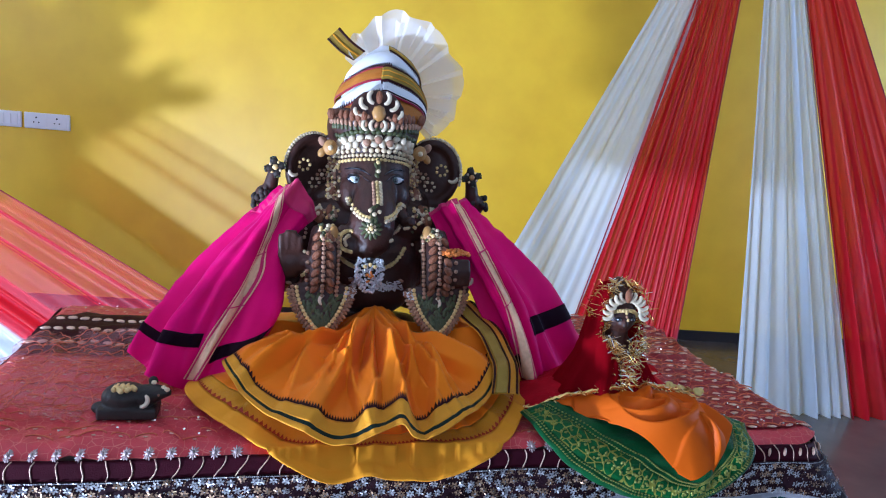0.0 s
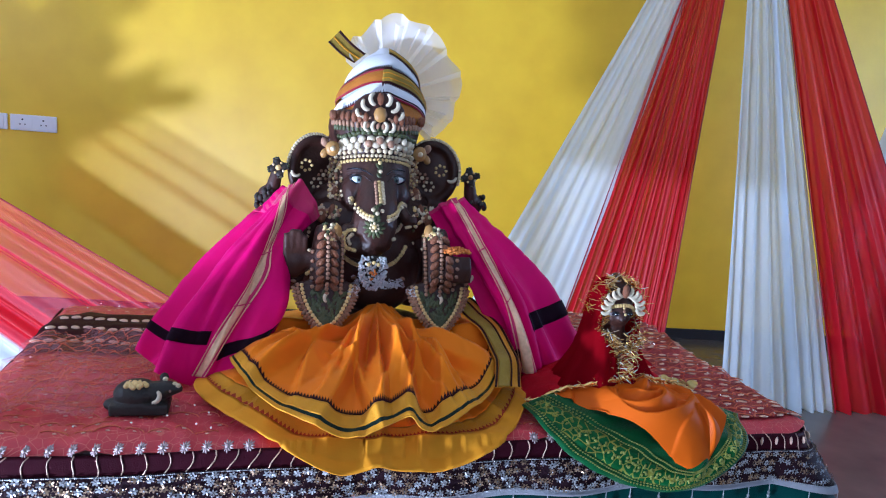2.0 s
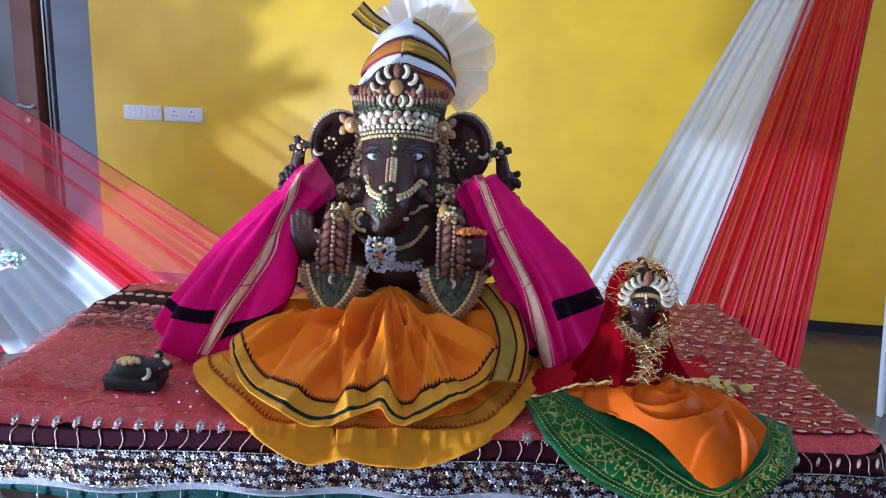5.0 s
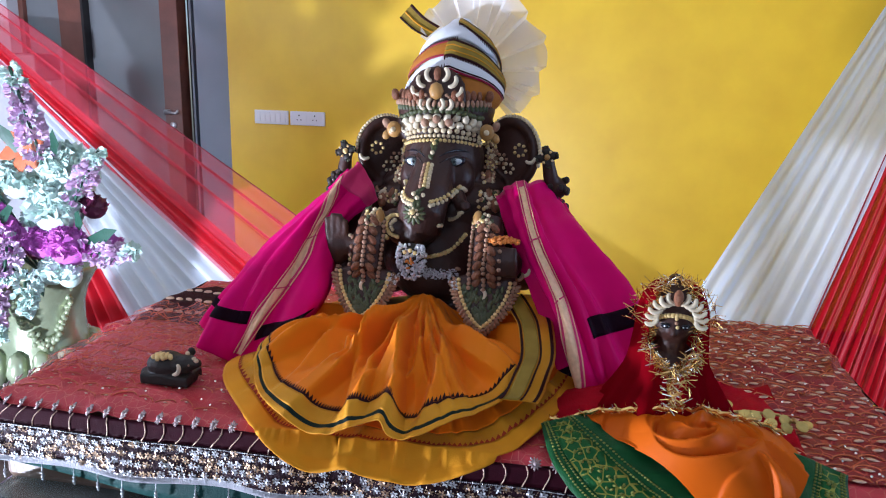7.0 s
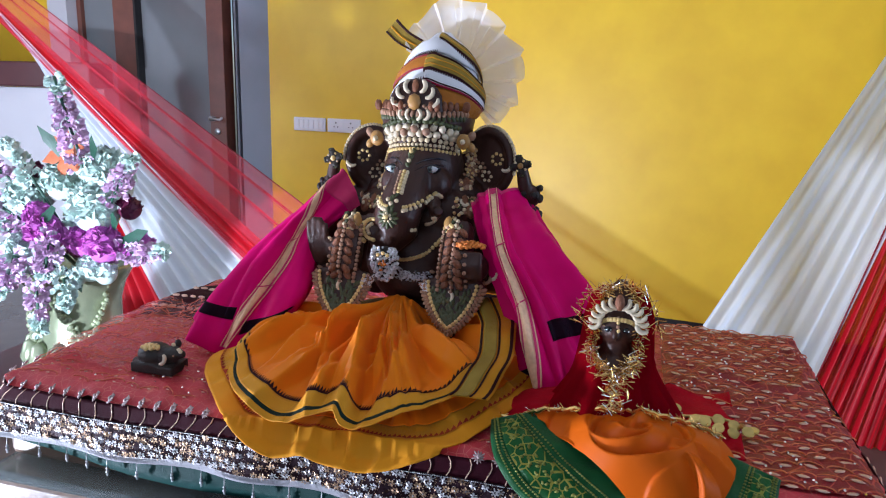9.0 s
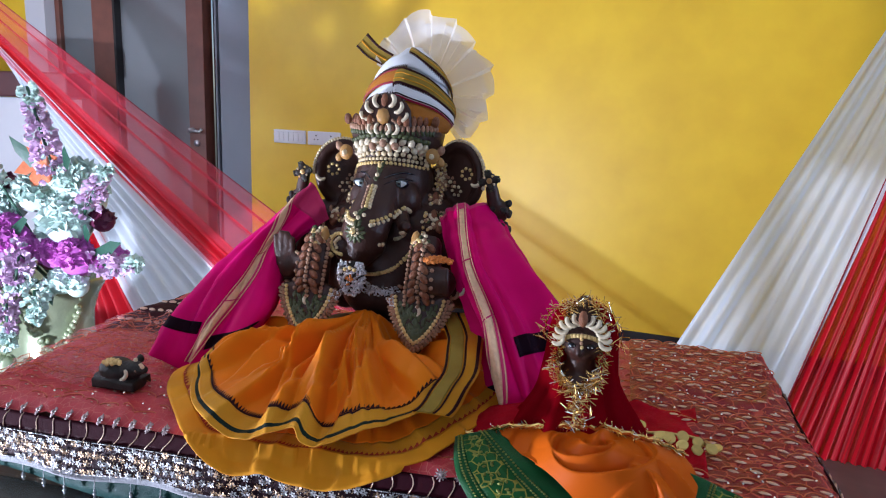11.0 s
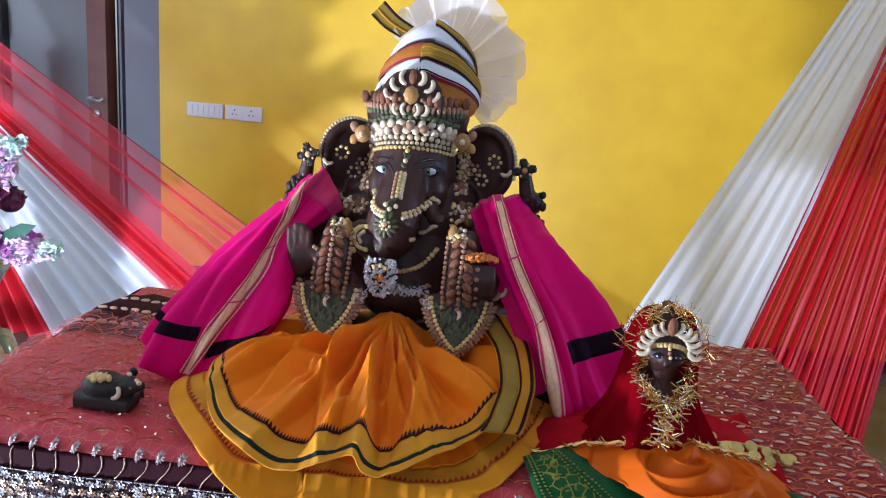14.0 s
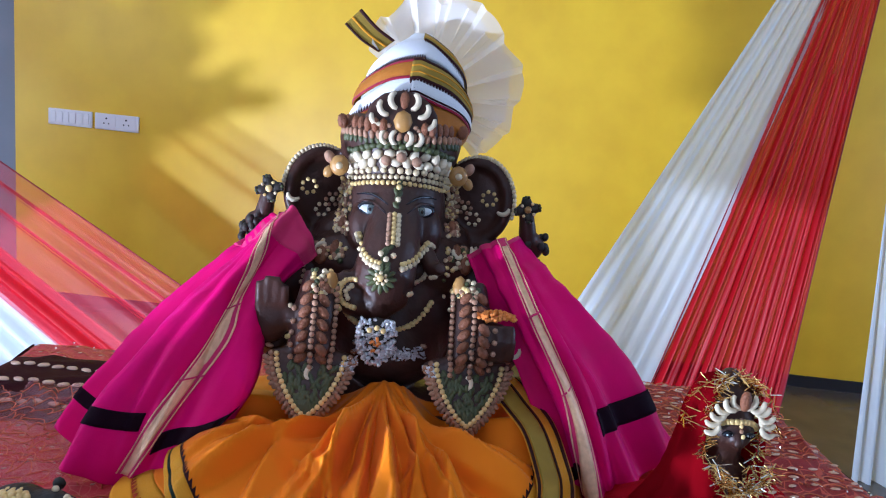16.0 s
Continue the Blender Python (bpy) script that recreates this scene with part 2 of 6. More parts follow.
class Build:
    """Gathers vertices and faces, each face with the number of its material."""

    def __init__(self):
        self.v, self.f, self.m = [], [], []

    def add(self, vs, fs, m=0):
        o = len(self.v)
        self.v.extend([tuple(q) for q in vs])
        self.f.extend([tuple(o + i for i in q) for q in fs])
        self.m.extend([m] * len(fs))


def turn_to(way):
    """The rotation that lays z along a way."""
    return Vector(way).to_track_quat('Z', 'Y').to_matrix()


def ball(b, c, r, rot=None, seg=8, rings=5, m=0):
    """An ellipsoid at c with the half axes r."""
    rot = rot or Matrix.Identity(3)
    c = Vector(c)
    vs = [c + rot @ Vector((0, 0, -r[2]))]
    for i in range(1, rings):
        a = -math.pi / 2 + math.pi * i / rings
        for j in range(seg):
            t = 2 * math.pi * j / seg
            vs.append(c + rot @ Vector((r[0] * math.cos(a) * math.cos(t), r[1] * math.cos(a) * math.sin(t), r[2] * math.sin(a))))
    vs.append(c + rot @ Vector((0, 0, r[2])))
    fs = [(0, 1 + (j + 1) % seg, 1 + j) for j in range(seg)]
    for i in range(rings - 2):
        for j in range(seg):
            p, q = 1 + i * seg + j, 1 + i * seg + (j + 1) % seg
            fs.append((p, q, q + seg, p + seg))
    o = 1 + (rings - 2) * seg
    fs += [(o + j, o + (j + 1) % seg, len(vs) - 1) for j in range(seg)]
    b.add(vs, fs, m)


def tube(b, pts, rad, seg=8, m=0):
    """A round bar along points, with one radius or one for each point, closed at the ends."""
    pts = [Vector(p) for p in pts]
    rad = rad if isinstance(rad, (list, tuple)) else [rad] * len(pts)
    vs, fs = [], []
    ref = None
    for i, p in enumerate(pts):
        d = (pts[min(i + 1, len(pts) - 1)] - pts[max(i - 1, 0)]).normalized()
        if ref is None:
            ref = d.orthogonal().normalized()
        ref = (ref - d * ref.dot(d)).normalized()
        o = d.cross(ref)
        for j in range(seg):
            t = 2 * math.pi * j / seg
            vs.append(p + rad[i] * (math.cos(t) * ref + math.sin(t) * o))
    for i in range(len(pts) - 1):
        for j in range(seg):
            q = (j + 1) % seg
            fs.append((i * seg + j, i * seg + q, (i + 1) * seg + q, (i + 1) * seg + j))
    fs += [tuple(range(seg - 1, -1, -1)), tuple(range((len(pts) - 1) * seg, len(pts) * seg))]
    b.add(vs, fs, m)


def box(b, lo, hi, m=0, frame_m=None):
    """A block between two corners, placed by a matrix if one is given."""
    x0, y0, z0 = lo
    x1, y1, z1 = hi
    vs = [Vector(q) for q in ((x0, y0, z0), (x1, y0, z0), (x1, y1, z0), (x0, y1, z0), (x0, y0, z1), (x1, y0, z1), (x1, y1, z1), (x0, y1, z1))]
    if frame_m:
        vs = [frame_m @ q for q in vs]
    b.add(vs, [(3, 2, 1, 0), (4, 5, 6, 7), (0, 1, 5, 4), (1, 2, 6, 5), (2, 3, 7, 6), (3, 0, 4, 7)], m)


def grid(b, f, nu, nv, u0=0.0, u1=1.0, v0=0.0, v1=1.0, m=0):
    """A sheet from a function of u and v."""
    vs = [f(u0 + (u1 - u0) * i / nu, v0 + (v1 - v0) * j / nv) for j in range(nv + 1) for i in range(nu + 1)]
    fs = [(j * (nu + 1) + i, j * (nu + 1) + i + 1, (j + 1) * (nu + 1) + i + 1, (j + 1) * (nu + 1) + i) for j in range(nv) for i in range(nu)]
    b.add(vs, fs, m)


def lathe(b, profile, c, seg=32, m=0, wave=None):
    """A turned body: radius and height pairs round an upright axis through c."""
    vs, fs = [], []
    for i, (r, z) in enumerate(profile):
        for j in range(seg):
            t = 2 * math.pi * j / seg
            k = r * (1 + (wave(i, t) if wave else 0))
            vs.append((c[0] + k * math.cos(t), c[1] + k * math.sin(t), c[2] + z))
    for i in range(len(profile) - 1):
        for j in range(seg):
            q = (j + 1) % seg
            fs.append((i * seg + j, i * seg + q, (i + 1) * seg + q, (i + 1) * seg + j))
    b.add(vs, fs, m)


def cat(p0, p1, p2, p3, t):
    return 0.5 * (2 * p1 + (p2 - p0) * t + (2 * p0 - 5 * p1 + 4 * p2 - p3) * t * t + (3 * p1 - p0 - 3 * p2 + p3) * t ** 3)


def spline(pts, t):
    """A smooth curve through points, t from 0 to 1."""
    pts = [Vector(p) for p in pts]
    k = min(max(t, 0), 1) * (len(pts) - 1)
    i = min(int(k), len(pts) - 2)
    q = lambda j: pts[min(max(j, 0), len(pts) - 1)]
    return cat(q(i - 1), q(i), q(i + 1), q(i + 2), k - i)


def sheet(rows):
    """A smooth surface through a few rows of points: u along a row, v from row to row."""
    return lambda u, v: spline([spline(r, u) for r in rows], v)


def mesh_of(name, b, mats, smooth=True):
    me = bpy.data.meshes.new(name)
    me.from_pydata([tuple(q) for q in b.v], [], b.f)
    for q in (mats if isinstance(mats, (list, tuple)) else [mats]):
        me.materials.append(q)
    me.polygons.foreach_set("material_index", b.m)
    me.polygons.foreach_set("use_smooth", [smooth] * len(me.polygons))
    me.update()
    return me


def part(name, b, material, parent=None, label="", smooth=True, thick=0.0, bevel=0.0, kind=""):
    ob = new(name, mesh_of(name, b, material, smooth))
    if parent:
        ob.parent = parent
        ob.matrix_parent_inverse = parent.matrix_world.inverted()
    if thick:
        s = ob.modifiers.new("thickness", 'SOLIDIFY')
        s.thickness, s.offset = thick, 0
    if bevel:
        s = ob.modifiers.new("edges", 'BEVEL')
        s.width, s.segments, s.limit_method, s.angle_limit = bevel, 2, 'ANGLE', radians(40)
    return tagged(ob, label, kind=kind)


def thing(name, base, label, category, group="", kind=""):
    ob = new(name)
    ob.empty_display_size = 0.05
    ob.matrix_world = Matrix.Translation(base)
    return tagged(ob, label, category, group, kind)


def boxes(name, lo, hi, material, parent=None, label="", bevel=0.004, m=None, kind=""):
    b = Build()
    box(b, lo, hi, 0, m)
    return part(name, b, material, parent, label, False, 0, bevel, kind)


def wob(x, y, z, s):
    return noise.noise(Vector((x * s, y * s, z * s)))


# ---- the room ----
FZ = -0.045
WALL = Matrix.Translation((-1.712, 4.09, 0)) @ Matrix.Rotation(math.atan2(-0.12206, 0.99252), 4, 'Z')


def structure(name, lo, hi, material, label, category, m=None, bevel=0.0):
    b = Build()
    box(b, lo, hi, 0, m)
    return tagged(part(name, b, material, None, label, False, 0, bevel), label, category, kind="structure")


structure("floor", (-4.9, -3.2, FZ - 0.1), (5.3, 5.2, FZ), FLOOR, "polished grey-brown stone floor", "floor")
structure("ceiling", (-4.9, -3.2, 2.9), (5.3, 5.2, 3.0), CEIL, "plain white painted ceiling", "ceiling")
structure("wall_north", (0.0, 0.0, FZ + 0.06), (6.9, 0.2, 2.9), YELLOW, "bright yellow painted plaster wall", "wall", WALL)
structure("baseboard", (0.0, -0.008, FZ), (6.9, 0.2, FZ + 0.06), DARK, "low dark skirting under the yellow wall", "baseboard", WALL)
structure("wall_north_grey", (-0.227, 0.012, FZ), (0.0, 0.2, 2.9), GREYWALL, "blue-grey painted wall strip beside the door", "wall", WALL)
structure("wall_north_side", (-3.2, 0.02, FZ), (-1.748, 0.2, 2.9), YELLOW, "yellow painted wall beyond the pillar", "wall", WALL)
structure("pillar", (-1.748, -0.06, FZ), (-1.574, 0.2, 2.9), WHITEWALL, "slim white painted pillar beside the door", "pillar", WALL)
# back and side walls, each with a window opening right through
for name, m in (("wall_south", Matrix.Translation((-0.4, -2.9, 0)) @ Matrix.Rotation(math.pi, 4, 'Z')),
                ("wall_west", Matrix.Translation((-4.35, 0.6, 0)) @ Matrix.Rotation(math.pi / 2, 4, 'Z')),
                # the east opening is added to go with its lamp
                ("wall_east", Matrix.Translation((4.95, 0.9, 0)) @ Matrix.Rotation(-math.pi / 2, 4, 'Z'))):
    b = Build()
    w, lo, hi = (1.3, 0.9, 2.4) if name == "wall_south" else (1.0, 0.55, 2.15)
    box(b, (-5.6, 0, FZ), (-w, 0.2, 2.9), 0, m)
    box(b, (w, 0, FZ), (5.6, 0.2, 2.9), 0, m)
    box(b, (-w, 0, FZ), (w, 0.2, lo), 0, m)
    box(b, (-w, 0, hi), (w, 0.2, 2.9), 0, m)
    tagged(part(name, b, WHITEWALL, None, "", False), "white painted wall with a wide window opening", "wall", kind="structure")

# the sliding door: leaves, brown stiles and the dark gap
door = thing("door_1", WALL @ Vector((-0.8, 0.05, FZ)), "grey panelled sliding door in a brown wooden frame", "door", kind="structure")
boxes("frame_stile", (-0.465, 0.0, FZ), (-0.339, 0.09, 2.6), FRAMEWOOD, door, "", 0.004, WALL)
boxes("frame_stile", (-1.229, 0.0, FZ), (-1.037, 0.09, 2.6), FRAMEWOOD, door, "", 0.004, WALL)
boxes("frame_stile", (-1.574, 0.02, FZ), (-1.535, 0.09, 2.6), FRAMEWOOD, door, "", 0.004, WALL)
boxes("leaf", (-1.037, 0.05, FZ), (-0.465, 0.09, 2.6), DOORGREY, door, "", 0.003, WALL)
boxes("leaf", (-1.535, 0.05, FZ), (-1.229, 0.09, 2.6), DOORGREY, door, "", 0.003, WALL)
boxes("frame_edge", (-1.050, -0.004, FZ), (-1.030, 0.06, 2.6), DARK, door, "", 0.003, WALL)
# recess backed in near-black, the gap's shade put into the colour
boxes("gap", (-0.339, 0.10, FZ), (-0.227, 0.2, 2.6), DARK, door, "door track recess, its shade painted near-black", 0.0, WALL)
boxes("track_rail", (-0.300, 0.06, FZ), (-0.285, 0.10, 2.6), GREYWALL, door, "", 0.003, WALL)
boxes("head", (-1.574, 0.0, 2.6), (-0.227, 0.2, 2.9), GREYWALL, door, "", 0.003, WALL)
b = Build()
tube(b, [WALL @ Vector(q) for q in ((-0.435, 0.0, 0.93), (-0.435, -0.035, 0.93))], 0.016, 12)
tube(b, [WALL @ Vector(q) for q in ((-0.435, -0.03, 0.93), (-0.36, -0.035, 0.925), (-0.345, -0.032, 0.94))], 0.009, 8)
handle = part("door_handle", b, SILVER, door, "small silver lever handle")
b = Build()
tube(b, [WALL @ Vector(q) for q in ((-0.405, 0.0, 0.85), (-0.405, -0.012, 0.85))], 0.02, 14)
part("lock", b, SILVER, door, "round silver lock")

# low white wall with its maroon coping
pw = thing("parapet", (-3.4, 3.65, FZ), "low white painted wall with a dark maroon coping", "wall", kind="structure")
boxes("wall_body", (-4.6, 3.62, FZ), (-2.62, 3.74, 1.10), WHITEWALL, pw)
boxes("coping", (-4.6, 3.58, 1.104), (-2.58, 3.78, 1.25), MAROONWOOD, pw, "dark maroon coping", 0.01)

# switch plates
def plate(x0, sockets):
    p = thing("switch_plate", WALL @ Vector((x0 + 0.11, 0, 0.925)), "white plastic wall plate with " + ("two sockets" if sockets else "a row of switches"), "switch plate", "wall plates")
    boxes("cover", (x0, -0.014, 0.886), (x0 + 0.222, 0.0, 0.966), PLASTIC, p, "", 0.004, WALL)
    n = 2 if sockets else 6
    for i in range(n):
        w = 0.2 / n
        a = x0 + 0.011 + w * i
        if sockets:
            boxes("socket", (a + 0.004, -0.0165, 0.893), (a + w - 0.004, -0.0142, 0.959), PLASTIC, p, "", 0.002, WALL)
            b = Build()
            c = a + w / 2
            for dx, dz, r in ((0, 0.016, 0.0048), (-0.012, -0.008, 0.0038), (0.012, -0.008, 0.0038)):
                tube(b, [WALL @ Vector((c + dx, -0.0174, 0.926 + dz)), WALL @ Vector((c + dx, -0.0166, 0.926 + dz))], r, 8)
            part("pin_holes", b, SLOT, p)
        else:
            boxes("rocker", (a + 0.003, -0.019, 0.898), (a + w - 0.003, -0.0142, 0.954), PLASTIC, p, "", 0.003, WALL)


plate(0.176, False)
plate(0.412, True)


# ---- hanging drapes ----
def drape(name, top, bottom, folds, material, label, seed, streaks=0, dense=None, depth=0.035, edge=None, sag=0.0):
    """A gathered length of sheer cloth between two slanting lines, with folds that widen downwards. Returns it."""
    rnd = random.Random(seed)
    A, B, C, D = (Vector(q) for q in (*top, *bottom))
    n = (D - C).cross((C + D) / 2 - (A + B) / 2).normalized()
    ks = [(folds * (0.7 + 0.6 * rnd.random()), rnd.random() * 6.28, 0.4 + 0.6 * rnd.random()) for _ in range(3)]

    def f(u, v, lift=0.0):
        w = v ** 0.9
        e = A.lerp(B, u).lerp(C.lerp(D, u), w)
        uu = u + 0.012 * math.sin(5 * v + 9 * u)
        s = sum(a * math.sin(k * 6.283 * uu + ph) for k, ph, a in ks) / 2
        amp = depth * (0.25 + 0.75 * v)
        e = e + n * (s * amp + lift)
        e.z -= sag * math.sin(math.pi * v)
        return e
    ob = thing(name, C.lerp(D, 0.5), label, "drape", "backdrop drapes")
    b = Build()
    grid(b, f, int(folds * 9), 40)
    part("panel", b, material, ob)
    if streaks:
        b = Build()
        for _ in range(streaks):
            u = rnd.random() * 0.96
            w = (0.008 + 0.03 * rnd.random() ** 2)
            v0 = rnd.random() ** 2 * 0.5
            grid(b, lambda s, v, u=u, w=w: f(u + w * s, v, -0.004), 2, 24, 0, 1, v0, 1)
        part("gathering", b, dense or material, ob, "tight gathered folds", kind="stuff")
    if edge:
        b = Build()
        for u in edge[1]:
            tube(b, [f(u, i / 30) for i in range(31)], 0.0026, 5)
        part("rolled_edge", b, edge[0], ob)
    return ob


EDGE = mat("dark_red_edge", (0.25, 0.004, 0.02), 0.6)


def rp(x, z):
    """A place on the plane of the fan of drapes beside the small figure."""
    return (x, 2.6 - (x - 2.0) * 0.138, z)


drape("white_drape", (rp(1.742, 2.40), rp(1.750, 2.40)), (rp(0.617, FZ), rp(1.118, FZ)), 7, WHITE_SHEER, "white sheer drape fanned from a gathered top to the floor", 3, 3, WHITE_SHEER, 0.022, (WHITE_SHEER, (0, 1)))
drape("red_drape", (rp(1.709, 2.40), rp(1.742, 2.40)), (rp(1.120, FZ), rp(1.655, FZ)), 15, RED_SHEER, "red sheer drape fanned from a gathered top to the floor", 4, 40, RED_DENSE, 0.02, (EDGE, (0, 1)))
drape("white_drape", (rp(1.740, 2.40), rp(1.772, 2.40)), (rp(1.975, FZ), rp(2.515, FZ)), 7, WHITE_SHEER, "white sheer drape fanned from a gathered top to the floor", 5, 4, WHITE_SHEER, 0.03, (WHITE_SHEER, (0, 1)))
drape("red_drape", (rp(1.772, 2.40), rp(1.80, 2.40)), (rp(2.515, FZ), rp(3.17, FZ)), 8, RED_DENSE, "red sheer drape fanned from a gathered top to the floor", 6, 22, RED_DENSE, 0.03, (EDGE, (0, 1)))
drape("white_drape", ((3.02, 2.66, 2.62), (3.06, 2.66, 2.62)), ((2.44, 2.70, 0.4), (3.3, 2.62, FZ)), 6, WHITE_SHEER, "white sheer drape gathered high beside the red one", 7, 5, WHITE_SHEER, 0.03)


def lp(x, z):
    """A place on the plane of the slanting drapes beside the vase."""
    return (x, 2.797 - (x + 0.933) * 0.1716, z)


drape("red_drape", (lp(-3.72, 2.262), lp(-3.76, 2.22)), (lp(0.42, FZ), lp(-0.62, FZ)), 4, RED_THIN, "red sheer drape slung slanting down to the floor", 8, 4, RED_SHEER, 0.03, (EDGE, (0,)))
drape("white_drape", (lp(-2.80, 1.575), lp(-2.42, 1.27)), (lp(-0.60, FZ), lp(-1.60, FZ)), 6, WHITE_SHEER, "white sheer drape slung slanting down to the floor", 9, 8, WHITE_SHEER, 0.035, (WHITE_SHEER, (0, 1)))
drape("red_drape", (lp(-2.18, 0.90), lp(-2.24, 0.84)), (lp(-1.55, FZ), lp(-2.10, FZ)), 6, RED_DENSE, "deep red drape slung slanting down to the floor", 10, 6, RED_DENSE, 0.035)
# the gathered dense middle of the slanting red drape
drape("red_scarf", (lp(-3.74, 2.235), lp(-3.765, 2.205)), (lp(-0.30, FZ), lp(-0.61, FZ)), 3, RED_DENSE, "gathered red drape folded over itself", 11, 5, RED_DENSE, 0.02)

# ---- the table and its cloths ----
TX0, TX1, TY0, TY1, TZ = -0.405, 0.795, 0.825, 1.425, 0.73
tab = thing("side_table", (0.2, 1.12, FZ), "low wooden table with a thick glass top", "table")
b = Build()
box(b, (-0.395, 0.79, 0.585), (0.82, 1.45, 0.6))
part("glass_top", b, GLASS, tab, "thick greenish glass top", False, 0, 0.006)
b = Build()
box(b, (-0.388, 0.797, 0.535), (0.813, 1.443, 0.583))
part("apron", b, WOOD, tab, "", False, 0, 0.006)
for x in (-0.32, 0.70):
    for y in (0.85, 1.33):
        boxes("leg", (x, y, FZ), (x + 0.055, y + 0.055, 0.535), WOOD, tab, "", 0.006)

tagged(boxes("platform_box", (TX0 + 0.012, TY0 + 0.012, 0.6005), (TX1 - 0.012, TY1 - 0.012, TZ - 0.012), WOOD, None, "", 0.01),
       "low wooden box under the cloths, on the glass top", "box")


def outline(s, d=0.0, r=0.05):
    """The round-cornered edge of the covered top, s from 0 to 1 from back left over the front to back right, set out by d."""
    pts = []
    x0, x1, y0, y1 = TX0 - d, TX1 + d, TY0 - d, TY1 + d
    seglen = [y1 - y0 - r, math.pi / 2 * r, x1 - x0 - 2 * r, math.pi / 2 * r, y1 - y0 - r]
    k = s * sum(seglen)
    if k <= seglen[0]:
        return Vector((x0, y1 - k, 0))
    k -= seglen[0]
    if k <= seglen[1]:
        a = k / r
        return Vector((x0 + r - r * math.cos(a), y0 + r - r * math.sin(a), 0))
    k -= seglen[1]
    if k <= seglen[2]:
        return Vector((x0 + r + k, y0, 0))
    k -= seglen[2]
    if k <= seglen[3]:
        a = k / r
        return Vector((x1 - r + r * math.sin(a), y0 + r - r * math.cos(a), 0))
    return Vector((x1, y0 + r + k - seglen[3], 0))


def skirt_fn(z0, z1, out0, out1, wave, seed):
    """A cloth hanging from the table's edge between two heights."""
    def f(s, v):
        p = outline(s, out0 + (out1 - out0) * v)
        w = wave * v * math.sin(s * 60 + seed + 3 * math.sin(s * 9 + seed))
        q = outline(s, out0 + (out1 - out0) * v + w)
        drop = 0.0
        if q.x > TX1 - 0.08:   # the cloth droops and spreads at the free end
            far = min(1, (q.x - (TX1 - 0.08)) / 0.08)
            fall = (0.70 - z0 - (z1 - z0) * v) / 0.05
            drop = 0.016 * far * max(0, fall)
            q = outline(s, out0 + (out1 - out0) * v + w + 0.035 * far * max(0, fall))
        return Vector((q.x, q.y, z0 + (z1 - z0) * v - drop + 0.004 * wob(q.x, q.y, 0, 9)))
    return f


def top_z(x, y):
    """The height of the cloth on the table."""
    edge = min(x - TX0, TX1 - x, y - TY0, TY1 - y)
    z = TZ + 0.006 * wob(x, y, 1, 7) + 0.003 * wob(x, y, 5, 26)
    z += 0.0085 * (1 - abs(math.sin(38 * y + 6 * x + 9 * wob(x, y, 3, 4)))) ** 3 * max(0, wob(x, y, 8, 3) + 0.45)
    if edge < 0.03:
        z -= 0.012 * (1 - max(edge, 0) / 0.03) ** 2
    return z


cloth = thing("tablecloth", (0.2, 1.12, 0.6), "red net tablecloth with gold motifs and a silver sequin border", "tablecloth")


def top_f(x0, x1, y0, y1):
    def f(u, v):
        x, y = x0 + (x1 - x0) * u, y0 + (y1 - y0) * v
        c = 0.05
        for cx, sx in ((TX0 + c, -1), (TX1 - c, 1)):
            for cy, sy in ((TY0 + c, -1), (TY1 - c, 1)):
                if (x - cx) * sx > 0 and (y - cy) * sy > 0:
                    dx, dy = (x - cx), (y - cy)
                    k = max(abs(dx), abs(dy)) / math.hypot(dx, dy)
                    x, y = cx + dx * k, cy + dy * k
        return Vector((x, y, top_z(x, y)))
    return f


b = Build()
grid(b, top_f(TX0, TX1, TY0, TY1), 150, 90)
part("top_sheet", b, CLOTHRED, cloth)
b = Build()
f = top_f(TX0, TX1, TY0, TY1)
grid(b, lambda u, v: f(u, v) + Vector((0, 0, 0.0035)), 50, 60, 0.80, 0.995, 0.05, 0.995)
part("dark_field", b, CLOTHDARK, cloth, "darker net field woven with gold outlines")
b = Build()
fold = lambda u, v: f(u, v) + Vector((0, 0, 0.0035 + 0.009 * math.sin(math.pi * min(1, max(0, (v - 0.52) / 0.34))) * (0.8 + 0.3 * math.sin(26 * u))))
grid(b, fold, 40, 24, 0.01, 0.17, 0.52, 0.86)
for i in range(27):
    m = Build()
    c = fold(0.018 + 0.0160 * (i % 9) + 0.006 * (i // 9), 0.59 + 0.095 * (i // 9)) + Vector((0, -0.001, 0.001))
    ball(m, c, (0.0085, 0.0040, 0.0022), Matrix.Rotation(0.4 * math.sin(i), 3, 'Z') @ Matrix.Rotation(0.5, 3, 'X'), 8, 5)
    part("oval_motif", m, MOTIF, cloth)
part("dark_corner", b, BORDERMAROON, cloth, "dark border turned up at the corner")
band = skirt_fn(TZ - 0.010, 0.698, 0.0, 0.008, 0.0, 0)
seq = skirt_fn(0.698, 0.655, 0.009, 0.016, 0.006, 2)
hem = skirt_fn(0.656, 0.646, 0.012, 0.016, 0.006, 2)
for nm, fn, mt, lab in (("maroon_border", band, BORDERMAROON, "dark maroon border"), ("sequin_band", seq, BANDDARK, "band covered in silver sequins"), ("hem", hem, HEMWHITE, "pale corded hem")):
    b = Build()
    grid(b, fn, 320, 5)
    part(nm, b, mt, cloth, lab, True, 0.002)
# sequin lace: rows of six-petalled flowers between beaded edges, with loose spangles
b = Build()
rnd = random.Random(21)


